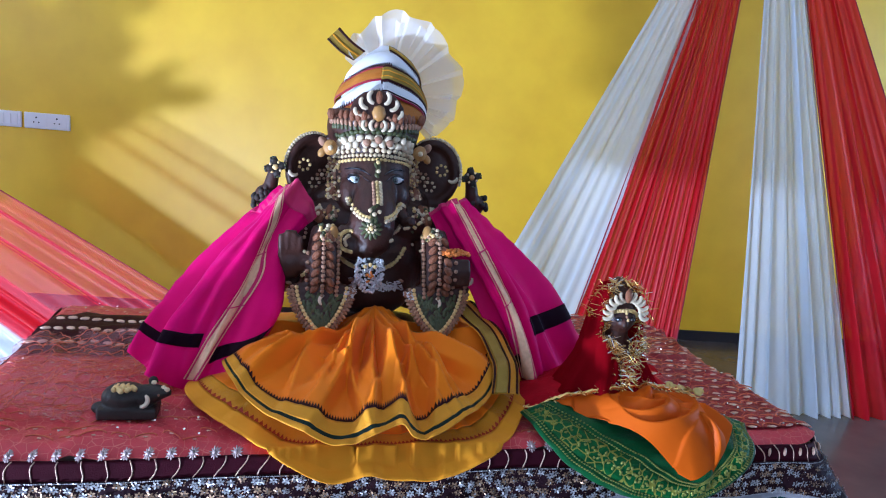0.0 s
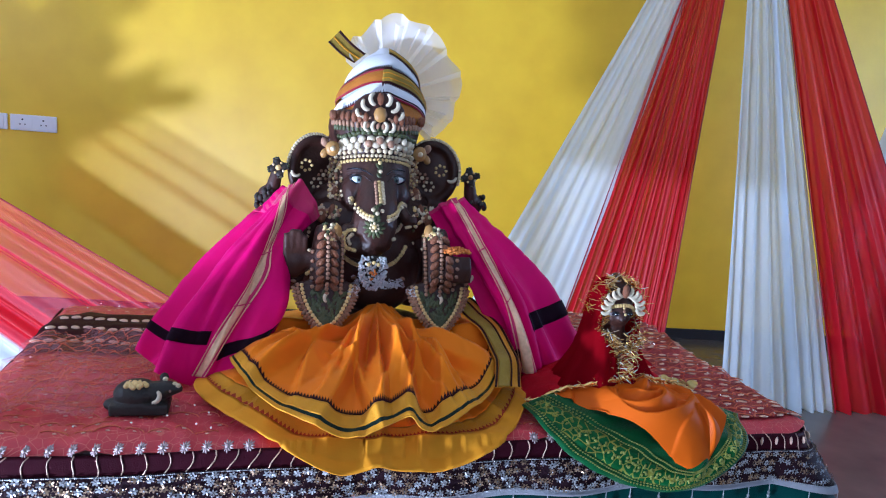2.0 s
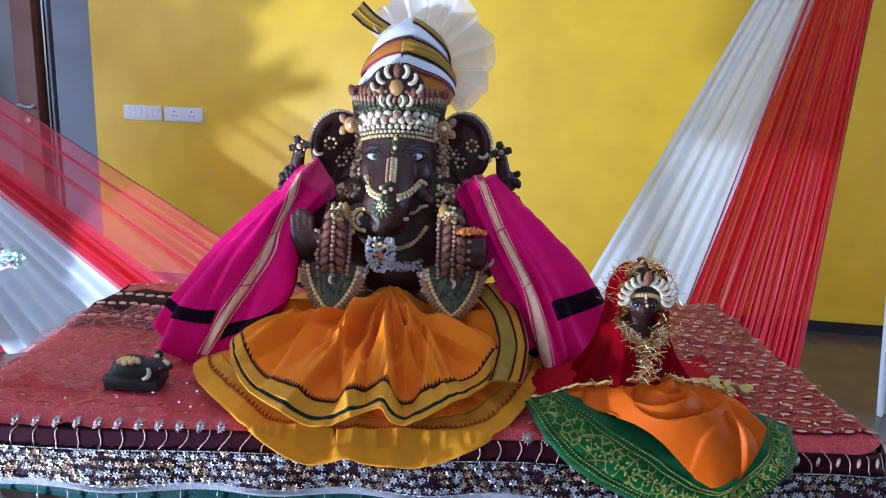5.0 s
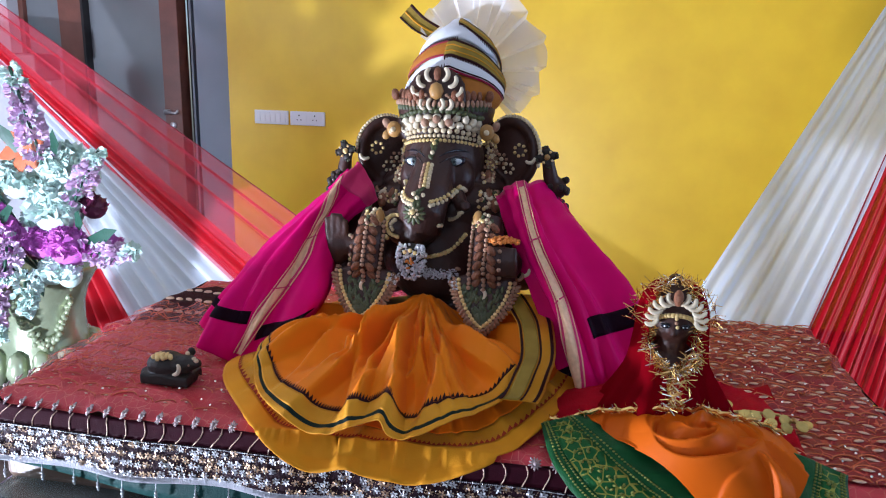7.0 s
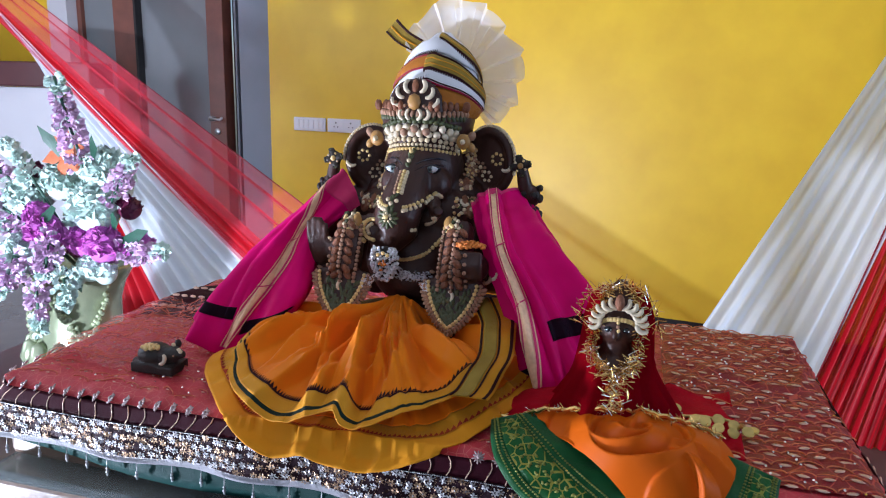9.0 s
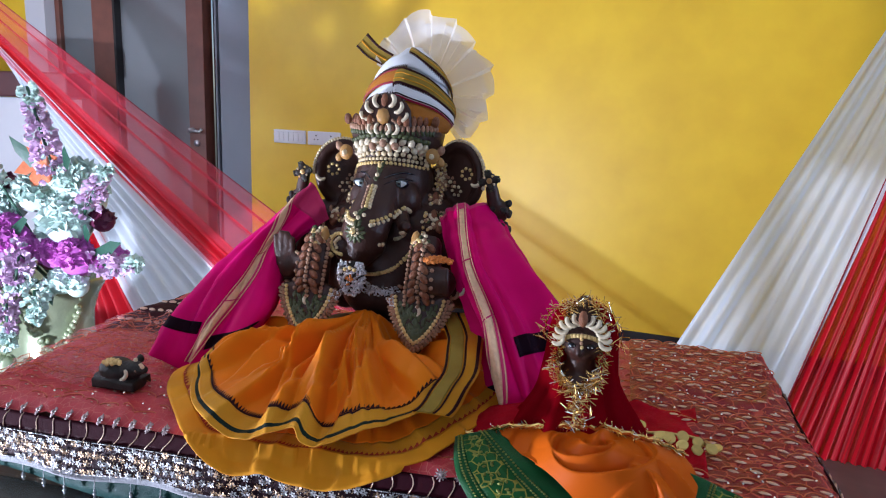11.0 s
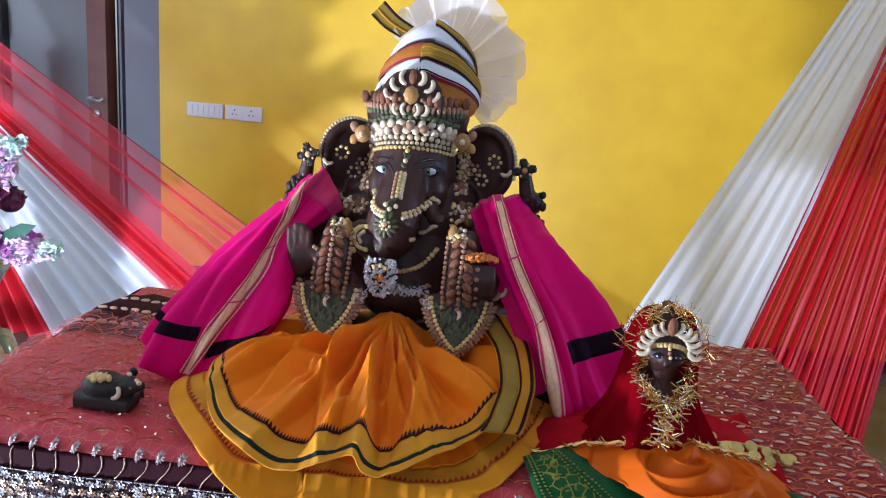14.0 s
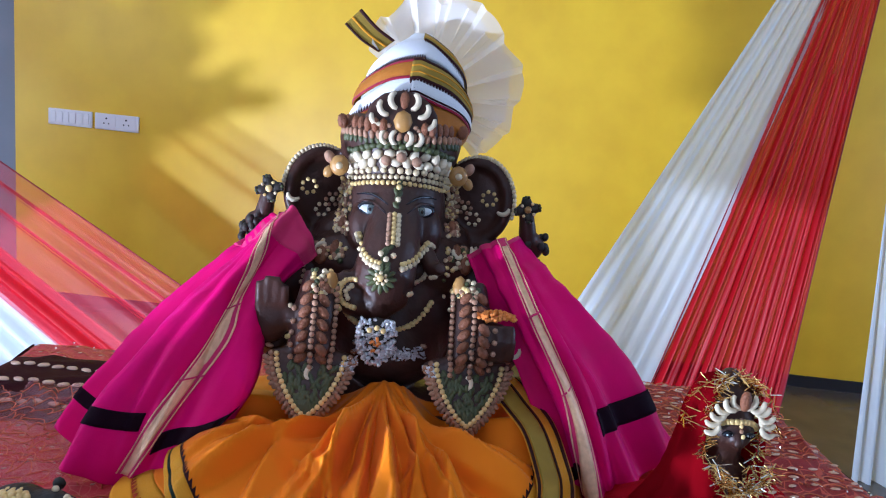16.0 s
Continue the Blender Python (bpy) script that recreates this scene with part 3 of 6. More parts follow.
def spangle(s, v, ds, dz, long, wide, turn, lift=0.003, tilt=0.22, m=0):
    """A small flat disc sewn to the band, moved by ds along it and dz up."""
    s2 = min(0.999, max(0.0, s + ds / 2.24))
    p = seq(s2, v) + Vector((0, 0, dz))
    t = (outline(min(1, s2 + 0.002), 0.01) - outline(max(0, s2 - 0.002), 0.01)).normalized()
    n = Vector((t.y, -t.x, 0))
    way = (n + Vector((rnd.gauss(0, tilt), rnd.gauss(0, tilt), rnd.gauss(0, tilt)))).normalized()
    a = (t * math.cos(turn) + Vector((0, 0, math.sin(turn)))).normalized()
    a = (a - way * a.dot(way)).normalized()
    o = way.cross(a)
    c = p + n * lift
    b.add([c + a * long * math.cos(k * 1.0472) + o * wide * math.sin(k * 1.0472) for k in range(6)], [(0, 1, 2, 3, 4, 5)], m)


for j in range(4):
    for i in range(176):
        s0 = 0.125 + 0.005 * (i + 0.5 * (j % 2)) + rnd.gauss(0, 0.0007)
        if s0 > 0.99:
            continue
        v0 = 0.14 + 0.245 * j + rnd.gauss(0, 0.035)
        if rnd.random() < 0.03:
            continue
        spin = rnd.random()
        mt = 0 if rnd.random() < 0.68 else 1
        for k in range(6):
            a = k * 1.0472 + spin
            spangle(s0, v0, 0.0030 * math.cos(a), 0.0030 * math.sin(a), 0.0024, 0.0014, a, m=mt)
        spangle(s0, v0, 0, 0, 0.0011, 0.0011, 0, 0.0045, 0.4)
        for k in range(3):
            a = 0.6 + k * 0.35
            spangle(s0, v0, 0.0056 + 0.001 * k, 0.0034 * (k - 1), 0.0011, 0.0007, 1.2, 0.0026, 0.3, 1)
for i in range(900):
    s0 = 0.125 + 0.87 * i / 900
    for v0 in (0.015, 0.975):
        spangle(s0, v0, 0, 0, 0.0012, 0.0010, 0, 0.003, 0.35)
for i in range(1500):
    spangle(rnd.uniform(0.13, 0.99), rnd.random(), 0, 0, 0.0010, 0.0010, 0, 0.004, 0.5, 0 if rnd.random() < 0.6 else 1)
part("sequin_cover", b, [SEQUIN, COPPERSEQ], cloth, "silver and copper sequins", False, kind="stuff")
# cord lines across the maroon border and the starry flower motifs above it
nmot = 58
for i in range(nmot):
    s = 0.20 + 0.62 * i / nmot
    b = Build()
    tube(b, [band(s + 0.0022 * math.sin(v * 3.1 + i * 0.4), v) + (outline(s, 0.1) - outline(s, 0.0)).normalized() * 0.002 for v in (0, 0.25, 0.5, 0.75, 1)], 0.0008, 5)
    part("couched_cord", b, MOTIF, cloth)
for i in range(nmot):
    s = 0.206 + 0.62 * i / nmot
    p = outline(s, -0.004)
    if -0.04 < p.x < 0.31 and p.y < 0.9:
        continue   # hidden under the skirt
    out = (outline(s, 0.1) - outline(s, 0.0)).normalized()
    fl = Build()
    if p.x > 0.63:
        c = band(s, 0.42) + out * 0.003
        ball(fl, c, (0.0095, 0.0022, 0.0055), turn_to(out) @ Matrix.Rotation(math.pi / 2, 3, 'X'), 8, 5)
        part("oval_motif", fl, MOTIF, cloth)
        continue
    c = Vector((p.x, p.y, TZ - 0.008))
    ax = (out * 0.75 + Vector((0, 0, 0.65))).normalized()
    R3 = turn_to(ax)
    for k in range(11):
        a = k * 0.571 + i
        tipv = R3 @ Vector((math.cos(a), math.sin(a), 0))
        ball(fl, c + ax * 0.004 + tipv * (0.0040 + 0.0012 * (k % 2)), (0.0013, 0.0013, 0.0040), turn_to(tipv), 5, 4)
    ball(fl, c + ax * 0.006, (0.003, 0.003, 0.002), R3, 6, 4)
    part("flower_motif", fl, FLOWERMOTIF, cloth)
# pale oval motifs on the top
b, g, fine = Build(), Build(), Build()
for row in range(26):
    for col in range(60):
        x = TX0 + 0.02 + col * 0.029 + (0.0145 if row % 2 else 0) + rnd.uniform(-0.002, 0.002)
        y = TY0 + 0.03 + row * 0.0245 + rnd.uniform(-0.002, 0.002)
        if x > TX1 - 0.015 or y > TY1 - 0.012:
            continue
        rich = x > 0.56
        if not rich and rnd.random() > 0.75:
            continue
        z = top_z(x, y) + (0.0045 if rich else 0.001)
        if rich:
            ball(b, (x, y, z), (0.0080, 0.0034, 0.0014), Matrix.Rotation(rnd.uniform(-0.5, 0.5), 3, 'Z'), 6, 4)
        else:
            ball(b, (x, y, z), (0.0034, 0.0011, 0.0010), Matrix.Rotation(rnd.uniform(-0.6, 0.6), 3, 'Z'), 5, 4)
        if not rich:
            w = rnd.uniform(0.010, 0.016)
            tilt = rnd.uniform(-0.5, 0.5)
            tube(fine, [(x + w * math.cos(a), y + tilt * w * math.cos(a) + 0.007 * math.sin(a), top_z(x + w * math.cos(a), y + tilt * w * math.cos(a) + 0.007 * math.sin(a)) + 0.0008) for a in (0.0, 0.52, 1.05, 1.57, 2.09, 2.62, 3.14)], 0.0008, 4)
        if rich:
            tube(g, [(x + 0.0140 * math.cos(a), y + 0.0012 + 0.010 * math.sin(a), top_z(x + 0.0140 * math.cos(a), y) + 0.0045) for a in (0.0, 0.52, 1.05, 1.57, 2.09, 2.62, 3.14)], 0.0010, 4)
spark = Build()
for i in range(240):
    x, y = (rnd.uniform(0.55, TX1 - 0.01) if i % 3 else rnd.uniform(TX0 + 0.01, 0.0)), rnd.uniform(TY0 + 0.02, TY1 - 0.02)
    R3 = turn_to((rnd.gauss(0, 0.5), rnd.gauss(-0.6, 0.5), 1))
    c = Vector((x, y, top_z(x, y) + 0.0065))
    spark.add([c + R3 @ Vector((0.0016 * math.cos(k * 1.0472), 0.0016 * math.sin(k * 1.0472), 0)) for k in range(6)], [(0, 1, 2, 3, 4, 5)])
part("spangle_scatter", spark, TINSELSILVER, cloth, "loose silver spangles", False, kind="stuff")
part("oval_motif_field", b, MOTIF, cloth, "pale gold oval motifs", kind="stuff")
part("thread_scallop", fine, REDCORD, cloth, "fine red gold thread lines", kind="stuff")
part("scallop_cording", g, REDCORD, cloth, "fine gold scallop outlines", kind="stuff")
# bead tassels along the hem
for i in range(34):
    s = 0.2 + 0.62 * i / 34
    p = hem(s, 1.0)
    if p.y > TY0 + 0.05:
        continue
    tas = Build()
    tube(tas, [p, p + Vector((0, -0.001, -0.012))], 0.0007, 5)
    for dz, r in ((-0.013, 0.0022), (-0.018, 0.0028), (-0.0225, 0.0018)):
        ball(tas, p + Vector((0, -0.001, dz)), (r, r, r), None, 6, 4)
    part("tassel", tas, SEQUIN, cloth)

under = thing("green_cloth", (0.2, 1.12, 0.6), "dark green cloth hanging under the tablecloth", "cloth")
b = Build()
drop = skirt_fn(0.668, 0.612, 0.006, 0.008, 0.004, 1)


def green_drop(s, v):
    p = drop(s, v)
    k = min(1, max(0.0, (p.x + 0.40) / 0.36)) ** 0.7
    return Vector((p.x, p.y, 0.668 + (p.z - 0.668) * (0.35 + 0.65 * k)))


grid(b, green_drop, 300, 4)
part("drop", b, GREENCLOTH, under, "", True, 0.002)


# a crumpled sheer net lying over the table's corner
net = thing("net_cloth", (TX0 + 0.12, TY1 - 0.1, TZ), "crumpled sheer pink net lying over the table corner", "net")


def crumple(u, v):
    x, y = TX0 + 0.012 + 0.29 * u, TY0 + 0.07 + (TY1 - TY0 - 0.27) * v
    x -= 0.14 * (1 - v) * u
    amp = math.sin(math.pi * min(1, 0.08 + 0.84 * u)) * 0.6 + 0.4 * (1 - u)
    rid = sum((1 - abs(noise.noise(Vector((x * k + 3.1, y * k * 0.8, 0.7 * k))))) ** 3 / k for k in (16, 31, 58)) * 16
    return Vector((x + 0.012 * noise.noise(Vector((x * 30, y * 30, 1.0))), y + 0.010 * noise.noise(Vector((x * 30, y * 30, 5.0))),
                   top_z(min(max(x, TX0 + 0.005), TX1), min(y, TY1 - 0.005)) + 0.004 + 0.014 * rid * amp))


b = Build()
grid(b, crumple, 110, 130)
part("sheet", b, PLASTIC_SHEER, net, "", False)
b = Build()
for j in range(15):
    for i in range(11):
        u0, v0 = 0.04 + 0.9 * (i + 0.5 * (j % 2)) / 11.5, 0.01 + j / 15.6
        tube(b, [crumple(min(1, u0 + 0.085 * k / 8), min(1, v0 + 0.045 * math.sin(math.pi * k / 8))) + Vector((0, 0, 0.001)) for k in range(9)], 0.0006, 4)
part("thread_scallop", b, REDCORD, net, "wavy gold thread lines", kind="stuff")
# ---- the seated clay figure, one mesh with its pressed-in seeds and nuts ----
from mathutils.bvhtree import BVHTree

KIND = [CLAY, CASHEW, ALMOND, PEANUT, CHANA, PALEBEAD, GREENSEED, GOLDNUT, SILVER, EYEWHITE, EYEDARK, EYEBLUE, SWEET, CLAYGREY]
K = {m.name: i for i, m in enumerate(KIND)}
kCLAY, kCASHEW, kALMOND, kPEANUT, kCHANA, kPALE, kGREEN, kGOLD, kSILVER, kEYEW, kEYED, kEYEB, kSWEET, kGREY = range(14)


def moulded(b, voxel, smooth=4):
    """The joined and smoothed skin of the forms in b, as vertices and faces."""
    ob = new("mould", mesh_of("mould", b, CLAY))
    r = ob.modifiers.new("join", 'REMESH')
    r.mode, r.voxel_size = 'VOXEL', voxel
    s = ob.modifiers.new("smooth", 'SMOOTH')
    s.iterations, s.factor = smooth, 0.5
    me = bpy.data.meshes.new_from_object(ob.evaluated_get(bpy.context.evaluated_depsgraph_get()))
    vs, fs = [v.co.copy() for v in me.vertices], [tuple(p.vertices) for p in me.polygons]
    bpy.data.objects.remove(ob)
    bpy.data.meshes.remove(me)
    return vs, fs


CX = 0.143
b = Build()
ball(b, (CX, 1.19, 0.88), (0.092, 0.085, 0.085), None, 24, 14)      # trunk of the body
ball(b, (CX + 0.004, 1.16, 0.858), (0.073, 0.068, 0.055), None, 24, 14)  # belly
ball(b, (CX, 1.20, 0.955), (0.118, 0.062, 0.05), None, 24, 14)      # shoulders
for sx in (-1, 1):
    ball(b, (CX + sx * 0.082, 1.205, 0.885), (0.055, 0.045, 0.085), None, 20, 12)   # flanks
ball(b, (CX, 1.222, 0.985), (0.104, 0.048, 0.042), None, 24, 14)     # neck and nape
ball(b, (CX, 1.215, 1.025), (0.066, 0.076, 0.076), None, 24, 14)    # head
ball(b, (CX, 1.225, 1.085), (0.066, 0.072, 0.05), None, 24, 14)
ball(b, (CX - 0.031, 1.165, 1.003), (0.029, 0.03, 0.034), None, 16, 10)  # cheeks
ball(b, (CX + 0.031, 1.165, 1.004), (0.029, 0.03, 0.034), None, 16, 10)
tube(b, [(CX, 1.165, 1.045), (CX - 0.001, 1.142, 1.015), (CX - 0.004, 1.115, 0.987), (CX - 0.009, 1.096, 0.962), (CX - 0.012, 1.098, 0.944),
         (CX - 0.022, 1.100, 0.932), (CX - 0.043, 1.098, 0.934), (CX - 0.052, 1.092, 0.948), (CX - 0.046, 1.094, 0.962)],
     [0.028, 0.032, 0.035, 0.037, 0.037, 0.033, 0.024, 0.016, 0.011], 16)  # the nose, curling to one side
tube(b, [(CX + 0.038, 1.135, 0.985), (CX + 0.05, 1.11, 0.968), (CX + 0.058, 1.10, 0.975)], [0.012, 0.011, 0.008], 10)
# ears
for sx, ex, ez in ((-1, 0.042, 1.036), (1, 0.254, 1.041)):
    R3 = Matrix.Rotation(radians(-22 * sx), 3, 'Z')
    ball(b, (ex, 1.236, ez), (0.046, 0.012, 0.055), R3, 24, 12)
    for i in range(40):
        a = i / 40 * 6.283
        p = Vector((ex, 1.236, ez)) + R3 @ Vector((0.042 * math.cos(a), -0.008, 0.051 * math.sin(a)))
        ball(b, p, (0.009, 0.009, 0.009), None, 8, 6)
# front arms and hands
tube(b, [(0.045, 1.2, 0.955), (0.0, 1.165, 0.90), (0.006, 1.115, 0.868), (0.013, 1.082, 0.885)], [0.03, 0.027, 0.022, 0.017], 14)
ball(b, (0.013, 1.073, 0.905), (0.021, 0.011, 0.026), Matrix.Rotation(0.1, 3, 'Y'), 16, 10)
for i, (dx, h) in enumerate(((-0.0145, 0.036), (-0.005, 0.043), (0.0045, 0.042), (0.0135, 0.034))):
    tube(b, [(0.013 + dx, 1.071, 0.915), (0.0125 + dx, 1.067, 0.93), (0.012 + dx, 1.066, 0.915 + h)], [0.0056, 0.0054, 0.0045], 10)
tube(b, [(0.03, 1.07, 0.90), (0.037, 1.064, 0.92)], [0.0065, 0.005], 10)
tube(b, [(0.245, 1.2, 0.955), (0.292, 1.165, 0.90), (0.285, 1.115, 0.865), (0.264, 1.085, 0.878)], [0.03, 0.027, 0.022, 0.018], 14)
ball(b, (0.264, 1.060, 0.90), (0.027, 0.018, 0.025), None, 16, 10)
for dx in (-0.0165, -0.0055, 0.0055, 0.0165):
    tube(b, [(0.263 + dx, 1.042, 0.928), (0.263 + dx, 1.036, 0.91), (0.264 + dx, 1.039, 0.886)], [0.0052, 0.0058, 0.0055], 10)
# raised back arms with the emblems
for sx, fx, fy, fz in ((-1, -0.017, 1.2, 1.037), (1, 0.311, 1.186, 1.042)):
    tube(b, [(CX + sx * 0.10, 1.225, 0.96), (fx + sx * 0.012, fy + 0.022, fz - 0.065), (fx + sx * 0.006, fy + 0.008, fz - 0.03), (fx, fy + 0.004, fz)], [0.026, 0.02, 0.012, 0.009], 12)
    ball(b, (fx + sx * 0.018, fy + 0.015, fz - 0.05), (0.015, 0.014, 0.018), None, 12, 8)
    ball(b, (fx, fy + 0.004, fz), (0.013, 0.005, 0.013), None, 14, 8)
# crown body with a pointed front leaf
lathe(b, [(0.0, 0.0), (0.074, 0.0), (0.079, 0.022), (0.078, 0.038), (0.066, 0.056), (0.0, 0.06)], (CX, 1.23, 1.085), 32)
ball(b, (CX - 0.003, 1.164, 1.135), (0.046, 0.010, 0.040), Matrix.Rotation(-0.1, 3, 'X'), 20, 10)
# breast drops: hanging braid and pointed leaf
for lx in (0.060, 0.238):
    tube(b, [(lx - 0.004 * (1 if lx > CX else -1), 1.10, 0.955), (lx, 1.077, 0.92), (lx, 1.060, 0.875)], [0.022, 0.025, 0.026], 12)
    for i in range(7):
        t = i / 6
        w = 0.054 * max(0.10, 1 - t ** 1.7)
        ball(b, (lx, 1.056 - 0.030 * t, 0.870 - 0.074 * t), (w, 0.010, 0.013), Matrix.Rotation(-0.25, 3, 'X'), 16, 8)
# folded legs and seat under the skirt
ball(b, (CX, 1.13, 0.772), (0.14, 0.12, 0.035), None, 24, 12)
for sx in (-1, 1):
    ball(b, (CX + sx * 0.10, 1.04, 0.757), (0.06, 0.07, 0.022), None, 20, 12)
vs, fs = moulded(b, 0.0032, 5)
skin = BVHTree.FromPolygons(vs, fs)
F = Build()
F.add(vs, fs, kCLAY)


def on(x, z, lift=0.0):
    """The place on the figure's front at x and z, and its normal."""
    hit, nrm, _, _ = skin.ray_cast(Vector((x, 0.6, z)), Vector((0, 1, 0)))
    if hit is None:
        return Vector((x, 1.19, z)), Vector((0, -1, 0))
    return hit + nrm * lift, nrm


def bead(x, z, r, m, lift=0.3, stretch=1.0, ang=0.0):
    p, n = on(x, z)
    n = (n + Vector((0, -0.6, 0))).normalized()
    R3 = turn_to(n) @ Matrix.Rotation(ang, 3, 'Z')
    ball(F, p + n * r * lift, (r, r * stretch, r * 0.8), R3, 7, 5, m)


def seed(x, z, w, h, ang, m, thick=0.4):
    """A flat nut, h long and w wide, its long axis turned by ang from upright."""
    p, n = on(x, z)
    n = (n + Vector((0, -0.8, 0))).normalized()
    up = Vector((math.sin(ang), 0, math.cos(ang)))
    up = (up - n * up.dot(n)).normalized()
    R3 = Matrix((up.cross(n) * -1, up, n)).transposed()
    ball(F, p + n * w * 0.25, (w, h, w * thick * 1.4), R3, 8, 6, m)


def cashew(x, z, size, ang, m=kCASHEW, bend=1.0, at=None):
    """A bent nut lying on the surface."""
    p, n = at if at else on(x, z)
    n = (n + Vector((0, -0.8, 0))).normalized()
    up = Vector((math.sin(ang), 0, math.cos(ang)))
    up = (up - n * up.dot(n)).normalized()
    side = n.cross(up)
    pts = []
    for i in range(7):
        a = -1.25 + 2.5 * i / 6
        pts.append(p + n * size * 0.25 + up * size * math.sin(a) - side * bend * size * (math.cos(a) - 0.6))
    r = size * 0.36
    tube(F, pts, [r * 0.55, r * 0.9, r, r * 1.02, r, r * 0.9, r * 0.55], 8, m)


def row(pts, n, r, m, jitter=0.0, stretch=1.0):
    for i in range(n):
        q = spline([(a, 0, c) for a, c in pts], i / max(1, n - 1))
        bead(q.x + random.uniform(-jitter, jitter), q.z + random.uniform(-jitter, jitter), r * random.uniform(0.9, 1.1), m, stretch=stretch, ang=random.random() * 3)


def rosette(x, z, r, n, m, mid, size):
    for i in range(n):
        a = i * 6.283 / n
        bead(x + r * math.cos(a), z + r * math.sin(a), size, m)
    if mid is not None:
        bead(x, z, size * 1.3, mid)


random.seed(5)
# eyes and brows
for ex, ez, s in ((0.1125, 1.030, -1), (0.1725, 1.032, 1)):
    p, n = on(ex, ez)
    n = (n * 0.5 + Vector((0, -1, 0))).normalized()
    for r, off, m in (((0.0172, 0.0086, 0.004), -0.001, kEYED), ((0.0136, 0.0060, 0.0044), 0.0004, kEYEW), ((0.0056, 0.0058, 0.0032), 0.0024, kEYEB), ((0.0027, 0.0030, 0.0024), 0.0038, kEYED)):
        q = Matrix((Vector((1, 0, 0.16 * s)).normalized(), Vector((-0.16 * s, 0, 1)).normalized(), Vector((0, -1, 0)))).transposed()
        ball(F, p + n * (off + 0.001), r, q, 14, 8, m)
    # painted glint: a tiny white dot high on the pupil
    ball(F, p + n * 0.0054 + Vector((0.0016, 0, 0.0018)), (0.0009, 0.0009, 0.0007), None, 6, 4, kEYEW)
    # heavy lid over the eye, and the drawn brow
    for dz, wide, thick, m in ((0.0088, 0.0165, 0.0024, kCLAY), (0.0078, 0.0175, 0.0012, kEYED), (0.0172, 0.019, 0.0017, kEYED)):
        pts = [on(ex + dx * wide, ez + dz + 0.10 * wide * dx * s - 0.0055 * dx * dx)[0] + Vector((0, -0.0006 if m == kEYED else 0.0002, 0)) for dx in (-1, -0.5, 0, 0.5, 1)]
        tube(F, pts, [thick * 0.4, thick * 0.9, thick, thick * 0.9, thick * 0.4], 6, m)
# brow bands: lentils, pale nuts, rising to the middle under the crown
for z, half, n, r, m, st in ((1.0635, 0.062, 25, 0.0033, kCHANA, 1.0), (1.0702, 0.063, 24, 0.0033, kPALE, 1.0), (1.0790, 0.062, 17, 0.0045, kPALE, 1.0), (1.0885, 0.060, 12, 0.0060, kCASHEW, 1.3), (1.0990, 0.058, 11, 0.0062, kCASHEW, 1.3), (1.1080, 0.062, 19, 0.0042, kGREEN, 1.4)):
    row([(CX - half, z - 0.013), (CX - half * 0.6, z - 0.004), (CX, z), (CX + half * 0.6, z - 0.003), (CX + half, z - 0.011)], n, r, m, 0.0008 if r > 0.004 else 0.0, st)
for x, z in ((0.126, 1.090), (0.143, 1.096), (0.161, 1.091)):
    bead(x, z, 0.0070, kPEANUT, 0.8)
    bead(x + 0.001, z + 0.001, 0.003, kPALE, 2.6)
# brown nut rosettes over the ears
for sx in (-1, 1):
    x = CX + sx * 0.074
    for dz, w, h, m, out in ((0.0, 0.0120, 0.0130, kGOLD, 0.0), (0.0, 0.0045, 0.0045, kPALE, 0.006)):
        ball(F, (x, 1.178 - out, 1.076 + dz), (w, 0.006, h), None, 10, 7, m)
    for da in (-1, 1):
        ball(F, (x + sx * 0.013, 1.181, 1.076 + da * 0.009), (0.0065, 0.005, 0.0085), Matrix.Rotation(0.5 * da * sx, 3, 'Y'), 8, 6, kGOLD if da < 0 else kPEANUT)
for i in range(22):
    a = radians(-70 + 140 * i / 21)
    x, z = CX + 0.074 * math.sin(a), 1.1105 + 0.002 * math.cos(a)
    seed(x, z, 0.0032, 0.0058, random.uniform(-0.5, 0.5), kGREEN)
for i in range(24):
    a = radians(-76 + 152 * i / 23)
    x = CX + 0.075 * math.sin(a)
    seed(x, 1.1185, 0.0035, 0.0062, random.uniform(-0.3, 0.3), kPEANUT, 0.7)
for i in range(22):
    a = radians(-78 + 156 * i / 21)
    if abs(a) < radians(16):
        continue
    x = CX + 0.078 * math.sin(a)
    seed(x, 1.130, 0.0052, 0.0092, 0.1 * math.sin(a), kALMOND, 0.6)
# front leaf of the crown
seed(CX - 0.002, 1.137, 0.0115, 0.0135, 0, kGOLD)
bead(CX - 0.002, 1.139, 0.0034, kPALE, 1.9)
seed(CX - 0.002, 1.162, 0.006, 0.011, 0, kALMOND)
for s in (-1, 1):
    cashew(CX - 0.002 + s * 0.0125, 1.1605, 0.0105, 0.15 * s, bend=s)
    cashew(CX - 0.002 + s * 0.0245, 1.1500, 0.0100, 0.55 * s, bend=s)
    cashew(CX - 0.002 + s * 0.0320, 1.1360, 0.0095, 0.9 * s, bend=s)
    cashew(CX - 0.002 + s * 0.0085, 1.1170, 0.0090, 0.1 * s, bend=s)
    cashew(CX - 0.002 + s * 0.0205, 1.1165, 0.0090, 0.3 * s, bend=s)
    for k in range(4):
        bead(CX - 0.002 + s * (0.016 + 0.004 * k), 1.131 - 0.003 * k, 0.0032, kPEANUT)
